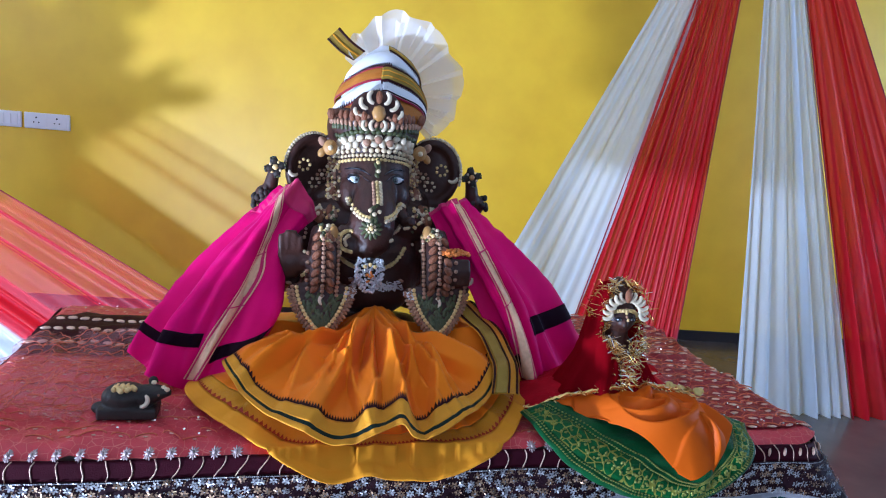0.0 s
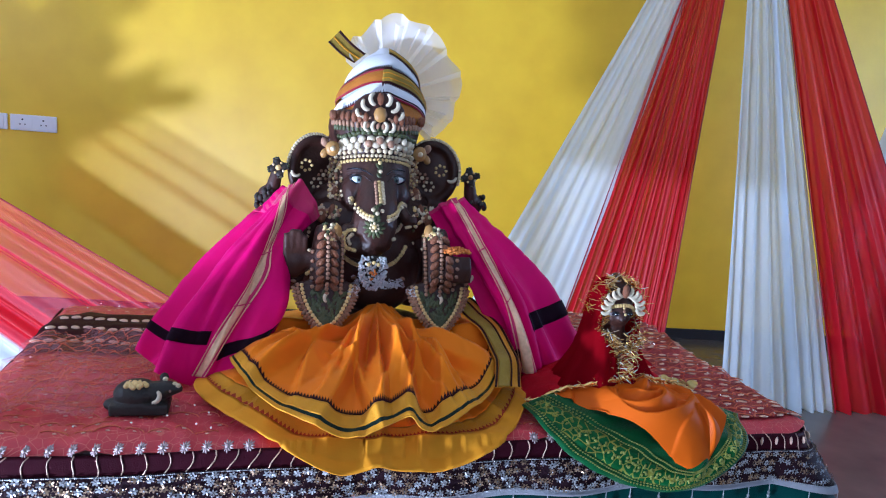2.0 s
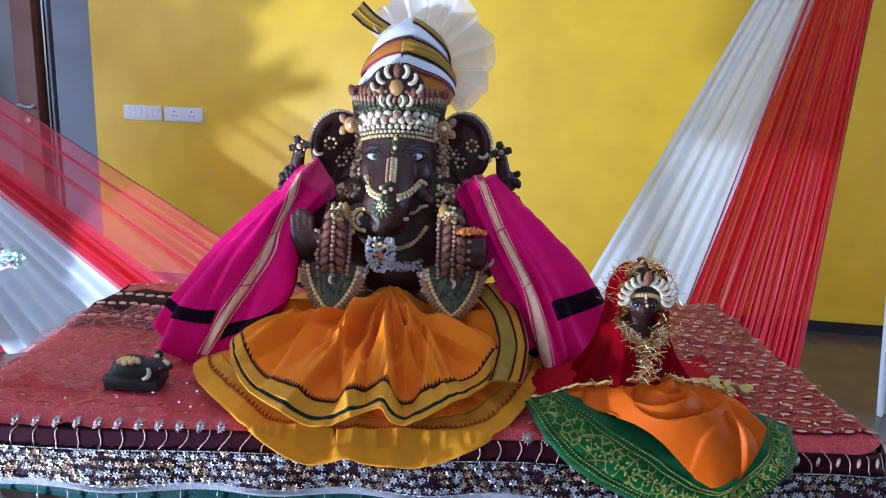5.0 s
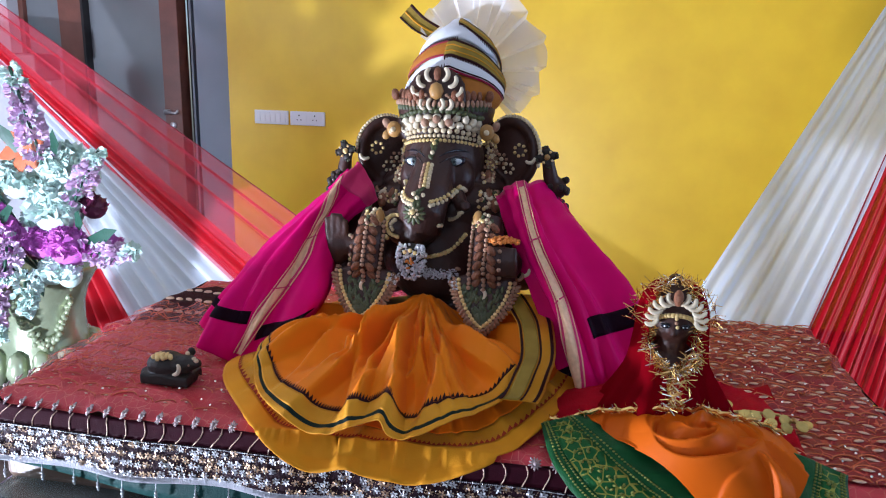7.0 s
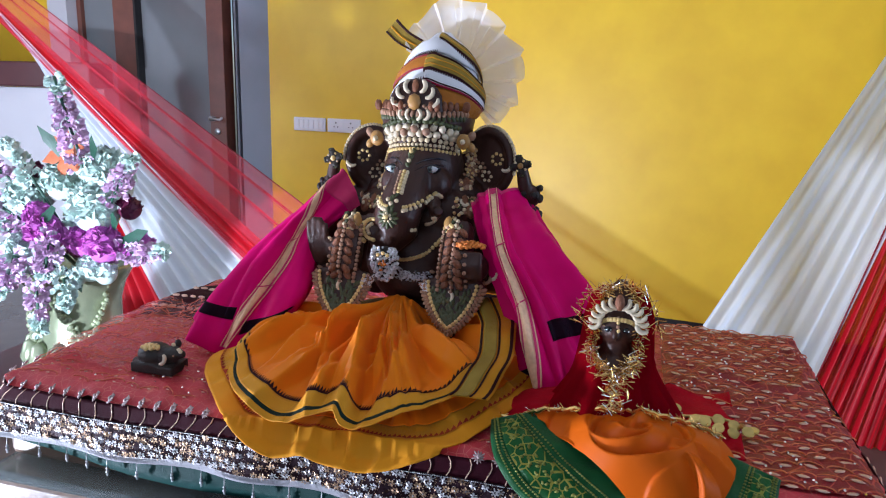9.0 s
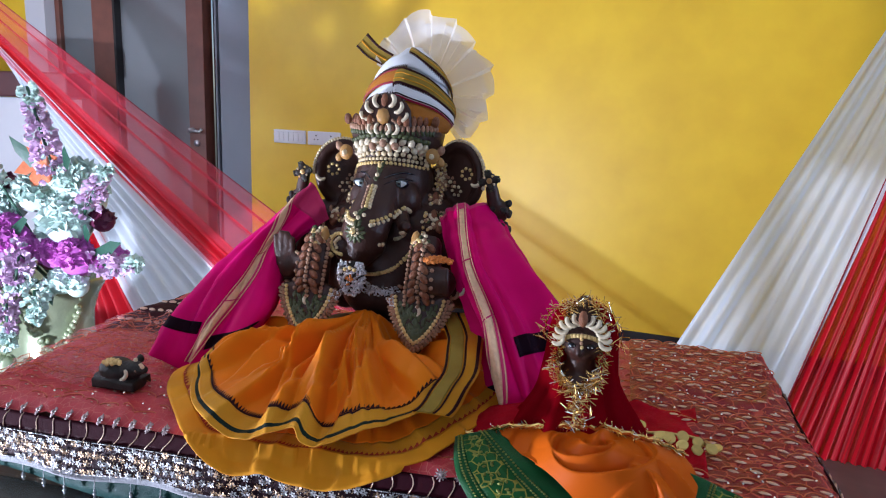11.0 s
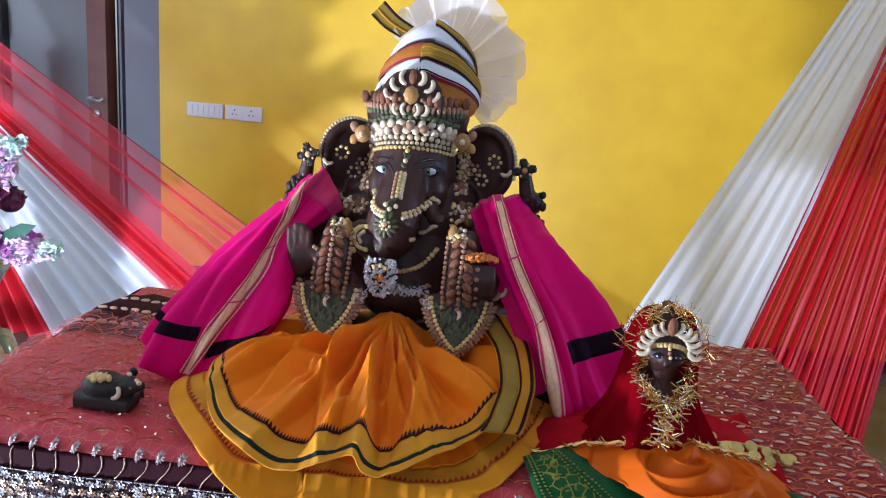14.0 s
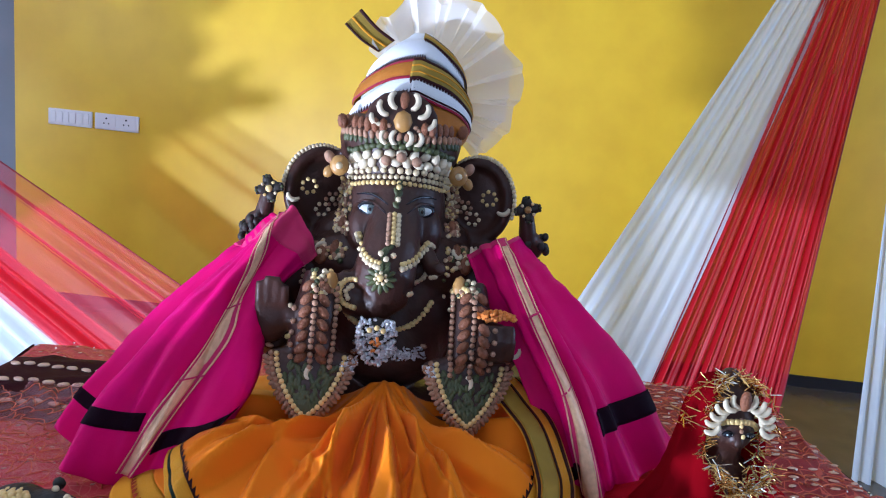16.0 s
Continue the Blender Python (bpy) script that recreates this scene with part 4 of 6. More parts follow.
# nose marks: a short plaster of pale split nuts
for i in range(7):
    for e in (-1, 0, 1):
        bead(CX - 0.003 + e * 0.0052, 1.030 - 0.0046 * i - 0.001 * abs(e), 0.0034, kPEANUT if e < 0 else kPALE if e else kCHANA, 0.5, 1.2)
for i in range(9):
    seed(CX + random.uniform(-0.004, 0.004), 1.040 + 0.003 * i, 0.003, 0.0055, random.uniform(-0.8, 0.8), kGREEN)
bead(CX, 1.045, 0.0036, kPALE, 1.5)
bead(CX, 1.058, 0.0036, kCHANA, 1.5)
# the bead lines over the cheeks, like a moustache
row([(0.098, 0.999), (0.104, 0.988), (0.114, 0.980), (0.126, 0.977)], 10, 0.0037, kPALE)
row([(0.101, 1.000), (0.107, 0.991), (0.116, 0.984), (0.127, 0.981)], 9, 0.0033, kCHANA)
row([(0.152, 0.976), (0.165, 0.979), (0.176, 0.985), (0.186, 0.993), (0.191, 0.990)], 12, 0.0037, kPALE)
row([(0.152, 0.981), (0.164, 0.984), (0.175, 0.990), (0.184, 0.996)], 10, 0.0033, kCHANA)
# green star on the nose
for i in range(12):
    a = i * 0.5236
    seed(0.130 + 0.011 * math.sin(a), 0.965 + 0.011 * math.cos(a), 0.0030, 0.0072, a, kGREEN)
for i in range(7):
    bead(0.130 + 0.006 * math.sin(i * 0.9), 0.966 + 0.006 * math.cos(i * 0.9), 0.0024, kPALE, 1.5)
bead(0.130, 0.967, 0.0042, kCHANA, 1.6)
for i in range(10):
    seed(0.134 + random.uniform(-0.006, 0.006), 0.980 + 0.0022 * i, 0.0028, 0.0055, random.uniform(-1, 1), kGREEN)
for q in ((0.134, 0.985), (0.128, 0.99), (0.141, 0.989)):
    bead(*q, 0.0036, kPALE, 1.5)
# loop on the nose tip
row([(0.103, 0.958), (0.091, 0.955), (0.085, 0.943), (0.090, 0.930), (0.103, 0.926)], 14, 0.0034, kCHANA)
row([(0.098, 0.950), (0.092, 0.944), (0.095, 0.936)], 5, 0.0034, kPALE)
row([(0.163, 0.945), (0.172, 0.944), (0.182, 0.950), (0.188, 0.960), (0.194, 0.963)], 12, 0.0034, kPALE)
# necklace of lentils and the silver pendant with its belt
row([(0.084, 0.925), (0.092, 0.906), (0.108, 0.896), (0.130, 0.890), (0.155, 0.893), (0.178, 0.903), (0.195, 0.922)], 30, 0.0040, kCHANA, 0, 0.9)
for i in range(260):
    a, t = random.uniform(0, 6.283), random.random()
    w = 0.0225 * math.sqrt(max(0.02, 1 - ((t - 0.38) / 0.64) ** 2))
    x, z = 0.130 + w * math.cos(a) * (0.75 + 0.25 * random.random()), 0.922 - 0.052 * t
    p, n = on(x, z)
    y = 1.045
    ball(F, (x, y + random.uniform(0, 0.006), z), (0.0022, 0.0022, 0.0030), turn_to((random.uniform(-1, 1), -1, random.uniform(-1, 1))), 5, 4, kSILVER)
ball(F, (0.130, 1.054, 0.898), (0.019, 0.008, 0.025), None, 12, 8, kGREY)
for i in range(12):
    ball(F, (0.130 + random.gauss(0, 0.003), 1.0405, 0.898 + random.gauss(0, 0.005)), (0.002, 0.002, 0.002), None, 5, 4, kSWEET)
for q in ((0.122, 0.911), (0.137, 0.911), (0.130, 0.914)):
    ball(F, (q[0], 1.042, q[1]), (0.0032, 0.003, 0.0032), None, 7, 5, kCHANA)
for i in range(260):
    x = random.uniform(0.094, 0.200)
    z = 0.866 + 0.0035 * math.sin(i) + 0.006 * math.exp(-((x - 0.13) / 0.02) ** 2) + random.uniform(-0.005, 0.005)
    p, n = on(x, z, 0.002)
    ball(F, p, (0.0013, 0.0013, 0.0034), turn_to((random.gauss(0, 1), random.gauss(0, 0.4), random.gauss(0, 0.6))), 5, 4, kSILVER)
# hanging breast drops: braid of almonds, leaf of seeds with a fringe
for lx, s in ((0.060, 1), (0.238, -1)):
    for i in range(7):
        z = 0.948 - 0.0125 * i
        for e in (-1, 1):
            seed(lx + e * (0.0092 + 0.0003 * i), z, 0.0055, 0.0090, -0.75 * e, kALMOND, 0.6)
        bead(lx, z - 0.003, 0.0036, kPEANUT, 1.2)
        bead(lx, z - 0.009, 0.0032, kPEANUT, 1.2)
        bead(lx + s * 0.0215, z - 0.002, 0.0036, kPEANUT, 0.8)
        bead(lx + s * 0.0215, z - 0.0085, 0.0034, kPEANUT, 0.8)
        if i > 1:
            bead(lx - s * 0.0215, z, 0.0034, kPEANUT, 0.8)
    for i in range(95):
        t = random.random()
        w = 0.031 * (1 - t ** 1.7)
        seed(lx + random.uniform(-w, w), 0.866 - 0.050 * t, 0.0028, 0.0056, random.uniform(-0.7, 0.7), kGREEN)
    cashew(lx, 0.858, 0.0075, 0.2 * s, bend=-s)
    for m, off, r, n in ((kCHANA, 0.0, 0.0034, 27), (kPEANUT, 0.0062, 0.0034, 31), (kPEANUT, 0.0118, 0.0034, 34)):
        for i in range(n):
            a = 2 * i / (n - 1) - 1
            x = lx + (0.037 + off) * math.copysign(1 - (1 - abs(a)) ** 1.55, a)
            z = 0.874 - (0.060 + off) * (1 - abs(a) ** 1.25)
            if off > 0.01:
                seed(x, z, 0.0030, 0.0050, math.atan2(x - lx, z - 0.86) , m, 0.8)
            else:
                bead(x, z, r, m, 0.5)
# ears: bead rims, rosettes, cashews, hanging earrings
for sx, ex, ez in ((-1, 0.042, 1.036), (1, 0.254, 1.041)):
    R3 = Matrix.Rotation(radians(-22 * sx), 3, 'Z')
    for i in range(30):
        a = radians(15 + 165 * i / 29) if sx < 0 else radians(-15 + 165 * i / 29)
        p = Vector((ex, 1.232, ez)) + R3 @ Vector((0.050 * math.cos(a), -0.006, 0.059 * math.sin(a)))
        ball(F, p, (0.0032, 0.0032, 0.0036), None, 7, 5, kPALE)
    rosette(ex + sx * 0.012, ez + 0.006, 0.009, 7, kCHANA, None, 0.0030)
    rosette(ex - sx * 0.018, ez - 0.010, 0.008, 6, kPEANUT, kPALE, 0.0030)
    rosette(ex - sx * 0.006, ez - 0.024, 0.008, 6, kPALE, None, 0.0030)
    cashew(ex + sx * 0.031, ez - 0.008, 0.0085, 1.2 * sx, bend=sx)
    for i in range(120):
        x, z = ex - sx * random.uniform(0.026, 0.045), ez + random.uniform(-0.045, 0.018)
        bead(x, z, random.uniform(0.0026, 0.0036), random.choice((kPEANUT, kCHANA, kPALE, kPEANUT)))
    seed(ex - sx * 0.036, ez - 0.034, 0.006, 0.010, 0.2, kALMOND)
    seed(ex - sx * 0.030, ez - 0.060, 0.006, 0.011, 0.1, kALMOND)
    for i in range(80):
        x, z = ex - sx * random.uniform(0.010, 0.045), ez - random.uniform(0.055, 0.095)
        bead(x, z, random.uniform(0.0026, 0.0038), random.choice((kPEANUT, kPALE, kCHANA, kGREEN)))
    cashew(ex - sx * 0.012, ez - 0.062, 0.008, 0.7, bend=sx)
    seed(ex - sx * 0.033, ez - 0.082, 0.0075, 0.012, 0, kGOLD)
# shoulder pieces beside the drops
for lx, s in ((0.056, -1), (0.236, 1)):
    seed(lx, 0.965, 0.009, 0.012, 0, kALMOND)
    bead(lx, 0.968, 0.004, kPALE, 1.6)
    for e in (-1, 1):
        cashew(lx + e * 0.012, 0.978, 0.008, 0.9 * e, bend=e, m=kCASHEW if s > 0 else kPEANUT)
    row([(lx - 0.022, 0.955), (lx - 0.02, 0.94), (lx - 0.024, 0.925)], 6, 0.003, kPALE)
# emblems in the raised hands: four broad dark leaves, tipped with pale beads
for sx, fx, fy, fz in ((-1, -0.017, 1.2, 1.037), (1, 0.311, 1.186, 1.042)):
    for i in range(4):
        a = i * 1.571 + 0.25
        d = Vector((math.cos(a), 0, math.sin(a)))
        c = Vector((fx, fy - 0.003, fz)) + d * 0.0095
        ball(F, c, (0.0068, 0.004, 0.0078), Matrix.Rotation(math.pi / 2 - a, 3, 'Y'), 8, 6, kGREY)
        for e in (-0.5, 0.0, 0.5):
            ball(F, c + Vector((0.0068 * math.cos(a + e), -0.002, 0.0068 * math.sin(a + e))), (0.0022, 0.0022, 0.0022), None, 6, 5, kGREY if e else kGREEN)
        a += 0.785
        ball(F, (fx + 0.0095 * math.cos(a), fy - 0.0075, fz + 0.0095 * math.sin(a)), (0.0022, 0.0022, 0.0022), None, 6, 5, kPALE if i % 2 else kCHANA)
    ball(F, (fx, fy - 0.006, fz), (0.0048, 0.004, 0.0048), None, 8, 6, kCHANA if sx < 0 else kGOLD)
    for i in range(26):
        a, k = random.uniform(0, 6.283), random.random()
        ball(F, (fx + sx * 0.019 + 0.014 * math.cos(a), fy + 0.006 + 0.012 * math.sin(a), fz - 0.035 - 0.045 * k), (0.005, 0.005, 0.006), None, 6, 5, kGREY)
# wrist beads, and the sweet in the open hand
for i in range(9):
    a = radians(-80 + 160 * i / 8)
    ball(F, (0.029 + 0.009 * math.cos(a), 1.072 - 0.006 * math.cos(a), 0.905 + 0.018 * math.sin(a)), (0.0032, 0.0032, 0.0032), None, 7, 5, kCHANA)
for i in range(5):
    cashew(0.0, 0.0, 0.0078, 0.8, kCASHEW if i > 2 else kPEANUT, 1.0, at=(Vector((0.268 + 0.009 * i, 1.068 + 0.003 * i, 0.866 + 0.006 * i)), Vector((0, -1, 0.2))))
for i in range(90):
    a, r = random.uniform(0, 6.283), random.random() ** 0.5
    ball(F, (0.263 + 0.022 * r * math.cos(a), 1.053 + 0.014 * r * math.sin(a), 0.931 + 0.008 * (1 - r) + random.uniform(0, 0.004)), (0.0028, 0.0028, 0.0025), None, 5, 4, kSWEET)
idol = new("elephant_headed_statue", mesh_of("elephant_headed_statue", F, KIND))
tagged(idol, "seated dark brown clay statue pressed with nuts and seeds", "statue")

# ---- turban ----
TC = Vector((0.150, 1.238, 0.0))
tur = thing("turban", (0.15, 1.238, 1.13), "white cotton turban with gold-bordered bands and a stiff pleated fan", "turban")


def dome(a, h, lift=0.0):
    """A place on the wound cap: a is the way round from the front, h the height from 0 to 1."""
    prof = [(0.070, 1.110), (0.0735, 1.128), (0.0695, 1.158), (0.056, 1.195), (0.036, 1.228), (0.015, 1.247), (0.002, 1.251)]
    q = spline([(r, 0, z) for r, z in prof], h)
    r = q.x + lift
    return Vector((TC.x + 0.012 * h + r * math.sin(a), TC.y + 0.02 * h - r * 0.95 * math.cos(a), q.z))


b = Build()
grid(b, lambda u, v: dome(u * 6.2832, v, 0.0022 * math.sin(v * 26 + 3 * math.sin(u * 6.28))), 60, 24)
part("cap", b, WHITECOT, tur)


def wrap(name, mid, side, width, material, lift, a0=-2.3, a1=2.3, teeth=None, lines=()):
    """A band round the cap, mid high at the front and side high at the flanks, with woven lines and teeth."""
    def f(u, v):
        a = a0 + (a1 - a0) * u
        h = mid + (side - mid) * (abs(a) / 1.4) ** 1.25 + width * v + 0.008 * math.sin(5 * a + 9 * mid)
        return dome(a, min(1, max(0, h)), lift + 0.003 * math.sin(3.14 * v))

    def proud(p, d):
        return p + (p - Vector((TC.x, TC.y, p.z))).normalized() * d
    b = Build()
    grid(b, f, 60, 8)
    ob = part(name, b, material, tur, "", True, 0.0015)
    for v0, v1, mt in lines:
        b = Build()
        grid(b, lambda u, v: proud(f(u, v), 0.0014), 60, 2, 0, 1, v0, v1)
        part("woven_line", b, mt, ob, "", True, 0.0006)
    if teeth:
        b = Build()
        n = int(17 * (a1 - a0))
        for i in range(n):
            u = i / n
            b.add([proud(f(u, teeth[0]), 0.0022), proud(f(u + 1 / n, teeth[0]), 0.0022), proud(f(u + 0.5 / n, teeth[1]), 0.0022)], [(0, 1, 2)])
        part("toothed_edge", b, teeth[2], ob, "row of dark woven teeth", False, kind="stuff")


wrap("rust_wrap", 0.05, 0.02, 0.30, RUST, 0.002)
wrap("white_wrap", 0.40, 0.17, 0.12, WHITECOT, 0.0035, -2.4, 0.04, teeth=(0.0, 0.30, TOOTH), lines=((-0.06, 0.04, MAROON),))
wrap("rust_wrap", 0.49, 0.33, 0.115, RUST, 0.0055, -2.4, 0.12, teeth=(1.0, 1.32, TOOTH), lines=((0.0, 0.13, MAROON), (0.86, 1.0, MAROON)))
wrap("white_wrap", 0.39, 0.19, 0.12, WHITECOT, 0.0045, -0.10, 2.4, lines=((-0.04, 0.10, MAROON), (0.13, 0.22, TOOTH)))
wrap("gold_wrap", 0.485, 0.28, 0.125, OLIVE, 0.0065, -0.16, 2.4, teeth=(0.0, -0.26, TOOTH), lines=((0.0, 0.12, TOOTH), (0.30, 0.36, MUSTARD), (0.62, 0.68, MUSTARD), (0.88, 1.0, TOOTH)))
wrap("white_wrap", 0.61, 0.47, 0.16, WHITECOT, 0.0035)
wrap("gold_wrap", 0.755, 0.50, 0.115, OLIVE, 0.0065, 0.02, 1.9, teeth=(0.0, -0.30, TOOTH), lines=((0.0, 0.16, TOOTH), (0.42, 0.5, MUSTARD), (0.84, 1.0, TOOTH)))
# stiff fan behind, in overlapping pleats
FC = Vector((0.172, 1.278, 1.169))


def fan(u, v, lay=0):
    """The crisp fan: flat pleats that part at the rim, the rear layer shorter and turned a little."""
    a = radians(142 - 188 * u + 5 * lay)
    rad = spline([(q, 0, 0) for q in (0.094, 0.112, 0.128, 0.130, 0.121, 0.122, 0.116, 0.104, 0.100)], u).x
    saw = (u * (9.3 + 2 * lay) + 0.37 * lay) % 1.0
    k = saw / 0.82 if saw < 0.82 else (1 - saw) / 0.18
    r = 0.012 + (rad * (1.0 - 0.09 * lay) - 0.008 * (1 - k) + 0.004 * math.sin(u * 31 + lay)) * v
    return Vector((FC.x + r * math.cos(a), FC.y + 0.010 * lay + 0.016 * (k - 0.5) * v - 0.03 * v * v + 0.008 * math.sin(u * 9) + 0.004 * math.sin(7 * v + 12 * u) * v, FC.z + r * math.sin(a)))


for lay in (0, 1):
    b = Build()
    grid(b, lambda u, v: fan(u, v, lay), 190, 18)
    part("fan_pleat", b, FANCOT, tur, "crisp white pleated fan", False)
b = Build()
flap = sheet([[(0.058, 1.25, 1.250), (0.078, 1.252, 1.272)], [(0.080, 1.246, 1.232), (0.100, 1.25, 1.252)], [(0.104, 1.25, 1.220), (0.124, 1.256, 1.238)]])
grid(b, lambda u, v: flap(u, v), 8, 10)
fl = part("end_flap", b, OLIVE, tur, "folded end with black and gold stripes", True, 0.002)
for v0, v1, mt in ((0.02, 0.16, TOOTH), (0.8, 0.98, TOOTH), (0.42, 0.5, MUSTARD)):
    b = Build()
    grid(b, lambda u, v: flap(u, v) + Vector((0, -0.002, 0)), 1, 10, v0, v1, 0, 1)
    part("stripe", b, mt, fl, "", True, 0.0006)


# ---- silk shawls over the arms ----
def shawl(rows, label, seed, stripe, bands, top):
    base = sheet(rows)
    rnd = random.Random(seed)
    ph = [rnd.random() * 6.28 for _ in range(4)]

    def f(u, v, lift=0.0):
        p = base(u, v)
        e = 0.004
        du, dv = base(min(u + e, 1), v) - base(max(u - e, 0), v), base(u, min(v + e, 1)) - base(u, max(v - e, 0))
        n = du.cross(dv)
        n = n.normalized() if n.length > 1e-9 else Vector((0, -1, 0))
        if n.y > 0:
            n = -n
        k = 0.30 + 1.1 * v
        tri = lambda q: abs(((q / 6.283) % 1.0) * 2 - 1) * 2 - 1
        w = 0.013 * tri(u * 13 + ph[0] + 1.5 * v) + 0.009 * tri(u * 22 + ph[1] - 2.2 * v) + 0.004 * tri(u * 41 + ph[2] + 3 * v)
        w += 0.007 * (tri(v * 9 - u * 5 + ph[3]) - 0.3) * (1 - v)
        w += 0.004 * wob(u * 2, v * 2, seed, 2.2) + 0.012 * (1 - v) ** 3 * wob(u * 3, v * 9, seed, 2.0)
        return p + n * (w * k + lift)
    ob = thing("shawl", base(0.5, 1.0), label, "shawl", "silk shawls")
    b = Build()
    grid(b, f, 64, 70)
    part("silk", b, MAGENTA, ob, "", True, 0.0016)
    col = lambda v: spline([(q, 0, 0) for q in stripe], v).x
    for a0, a1, mt, nm, lift, v0, v1 in ((-0.058, 0.058, ROSESILK, "stripe_ground", 0.0016, 0.0, 0.93), (-0.031, 0.031, ZARI, "gold_stripe", 0.0026, 0.06, 0.93),
                                        (-0.056, -0.049, ZARI, "gold_line", 0.0028, 0.0, 0.93), (0.049, 0.056, ZARI, "gold_line", 0.0028, 0.0, 0.93)):
        b = Build()
        grid(b, lambda u, v: f(min(1, max(0, col(v) + a0 + (a1 - a0) * u)), v, lift), 6, 60, 0, 1, v0, v1)
        part(nm, b, mt, ob, "", True, 0.0008)
    # woven cross bars on the gold stripe
    for v0 in (0.32, 0.60):
        b = Build()
        grid(b, lambda u, v: f(col(v0) - 0.056 + 0.112 * u, v0 + 0.007 * v, 0.0034), 6, 2)
        part("cross_bar", b, ROSESILK, ob, "", True, 0.0006)
    for v0, v1, u0, u1 in bands:
        b = Build()
        grid(b, lambda u, v: f(u, v0 + (v1 - v0) * v + 0.01 * math.sin(8 * u), 0.0019), 40, 5, u0, u1)
        part("black_band", b, BLACKSILK, ob, "", True, 0.0008)
    b = Build()
    grid(b, lambda u, v: f(u, v, 0.0012), 40, 12, 0, 1, 0, top)
    part("end_border", b, ROSESILK, ob, "", True, 0.0008)
    return ob


shawl([[(-0.018, 1.20, 0.990), (0.006, 1.165, 1.016), (0.028, 1.152, 1.016), (0.050, 1.150, 0.966)],
       [(-0.122, 1.14, 0.886), (-0.080, 1.075, 0.911), (-0.037, 1.06, 0.917), (0.010, 1.095, 0.925)],
       [(-0.182, 1.10, 0.808), (-0.138, 1.03, 0.825), (-0.076, 1.015, 0.831), (0.004, 1.055, 0.842)],
       [(-0.212, 1.06, 0.764), (-0.162, 1.00, 0.750), (-0.108, 0.985, 0.740), (-0.022, 1.025, 0.800)]],
      "magenta silk shawl with gold stripe and black bands, over the arm", 31, (0.32, 0.62, 0.74, 0.70, 0.63, 0.56), ((0.73, 0.79, 0.0, 0.56), (0.80, 0.87, 0.68, 1.0)), 0.12)
shawl([[(0.240, 1.165, 0.980), (0.258, 1.143, 1.002), (0.290, 1.16, 1.008), (0.312, 1.22, 0.998)],
       [(0.287, 1.085, 0.893), (0.303, 1.06, 0.926), (0.330, 1.075, 0.942), (0.374, 1.15, 0.942)],
       [(0.342, 1.045, 0.790), (0.354, 1.02, 0.843), (0.390, 1.04, 0.866), (0.449, 1.12, 0.856)],
       [(0.372, 1.02, 0.728), (0.392, 1.00, 0.742), (0.446, 1.02, 0.756), (0.512, 1.10, 0.786)]],
      "magenta silk shawl with a gold stripe, falling to the table", 32, (0.50, 0.46, 0.42, 0.38, 0.34, 0.28), ((0.80, 0.86, 0.0, 0.3), (0.74, 0.81, 0.55, 1.0)), 0.03)


# ---- the orange skirt in two layers ----
def crease_height(x, y, lines):
    """Height of soft cloth creases, each a line in plan with a steep and a slack side."""
    h = 0.0
    for x0, y0, x1, y1, height, steep, slack, *more in lines:
        dx, dy = x1 - x0, y1 - y0
        L = math.hypot(dx, dy)
        t = ((x - x0) * dx + (y - y0) * dy) / (L * L)
        if t < -0.1 or t > 1.1:
            continue
        bow = (more[0] if more else 0.12) * L * math.sin(math.pi * min(1, max(0, t)))
        d = ((x - x0) * dy - (y - y0) * dx) / L + bow * (1 if steep > 0 else -1)
        w = abs(steep) if d > 0 else slack
        k = 1 - abs(d) / (w * (0.35 + 0.65 * max(0.0, min(1, t))))
        if k > 0:
            h = max(h, height * k ** 1.25 * math.sin(math.pi * min(1, max(0, 0.12 + 0.76 * t))))
    return h


PLEATS = [(-1.55, 0.016, 0.20, 0.34, 0.4), (-1.15, 0.020, 0.10, 0.36, 0.5), (-0.78, 0.024, 0.08, 0.30, -0.4), (-0.52, 0.018, 0.16, 0.10, 0.6), (-0.30, 0.026, 0.06, 0.20, -0.3),
          (-0.12, 0.018, 0.05, 0.10, 0.2), (0.02, 0.024, 0.05, 0.13, 0.3), (0.14, 0.018, 0.04, 0.09, 0.5), (0.28, 0.026, 0.06, 0.12, 0.2), (0.46, 0.020, 0.06, 0.15, -0.2), (0.70, 0.026, 0.09, 0.22, 0.4),
          (1.00, 0.018, 0.12, 0.24, -0.3), (1.35, 0.022, 0.14, 0.30, 0.2), (1.75, 0.014, 0.2, 0.3, 0.0)]


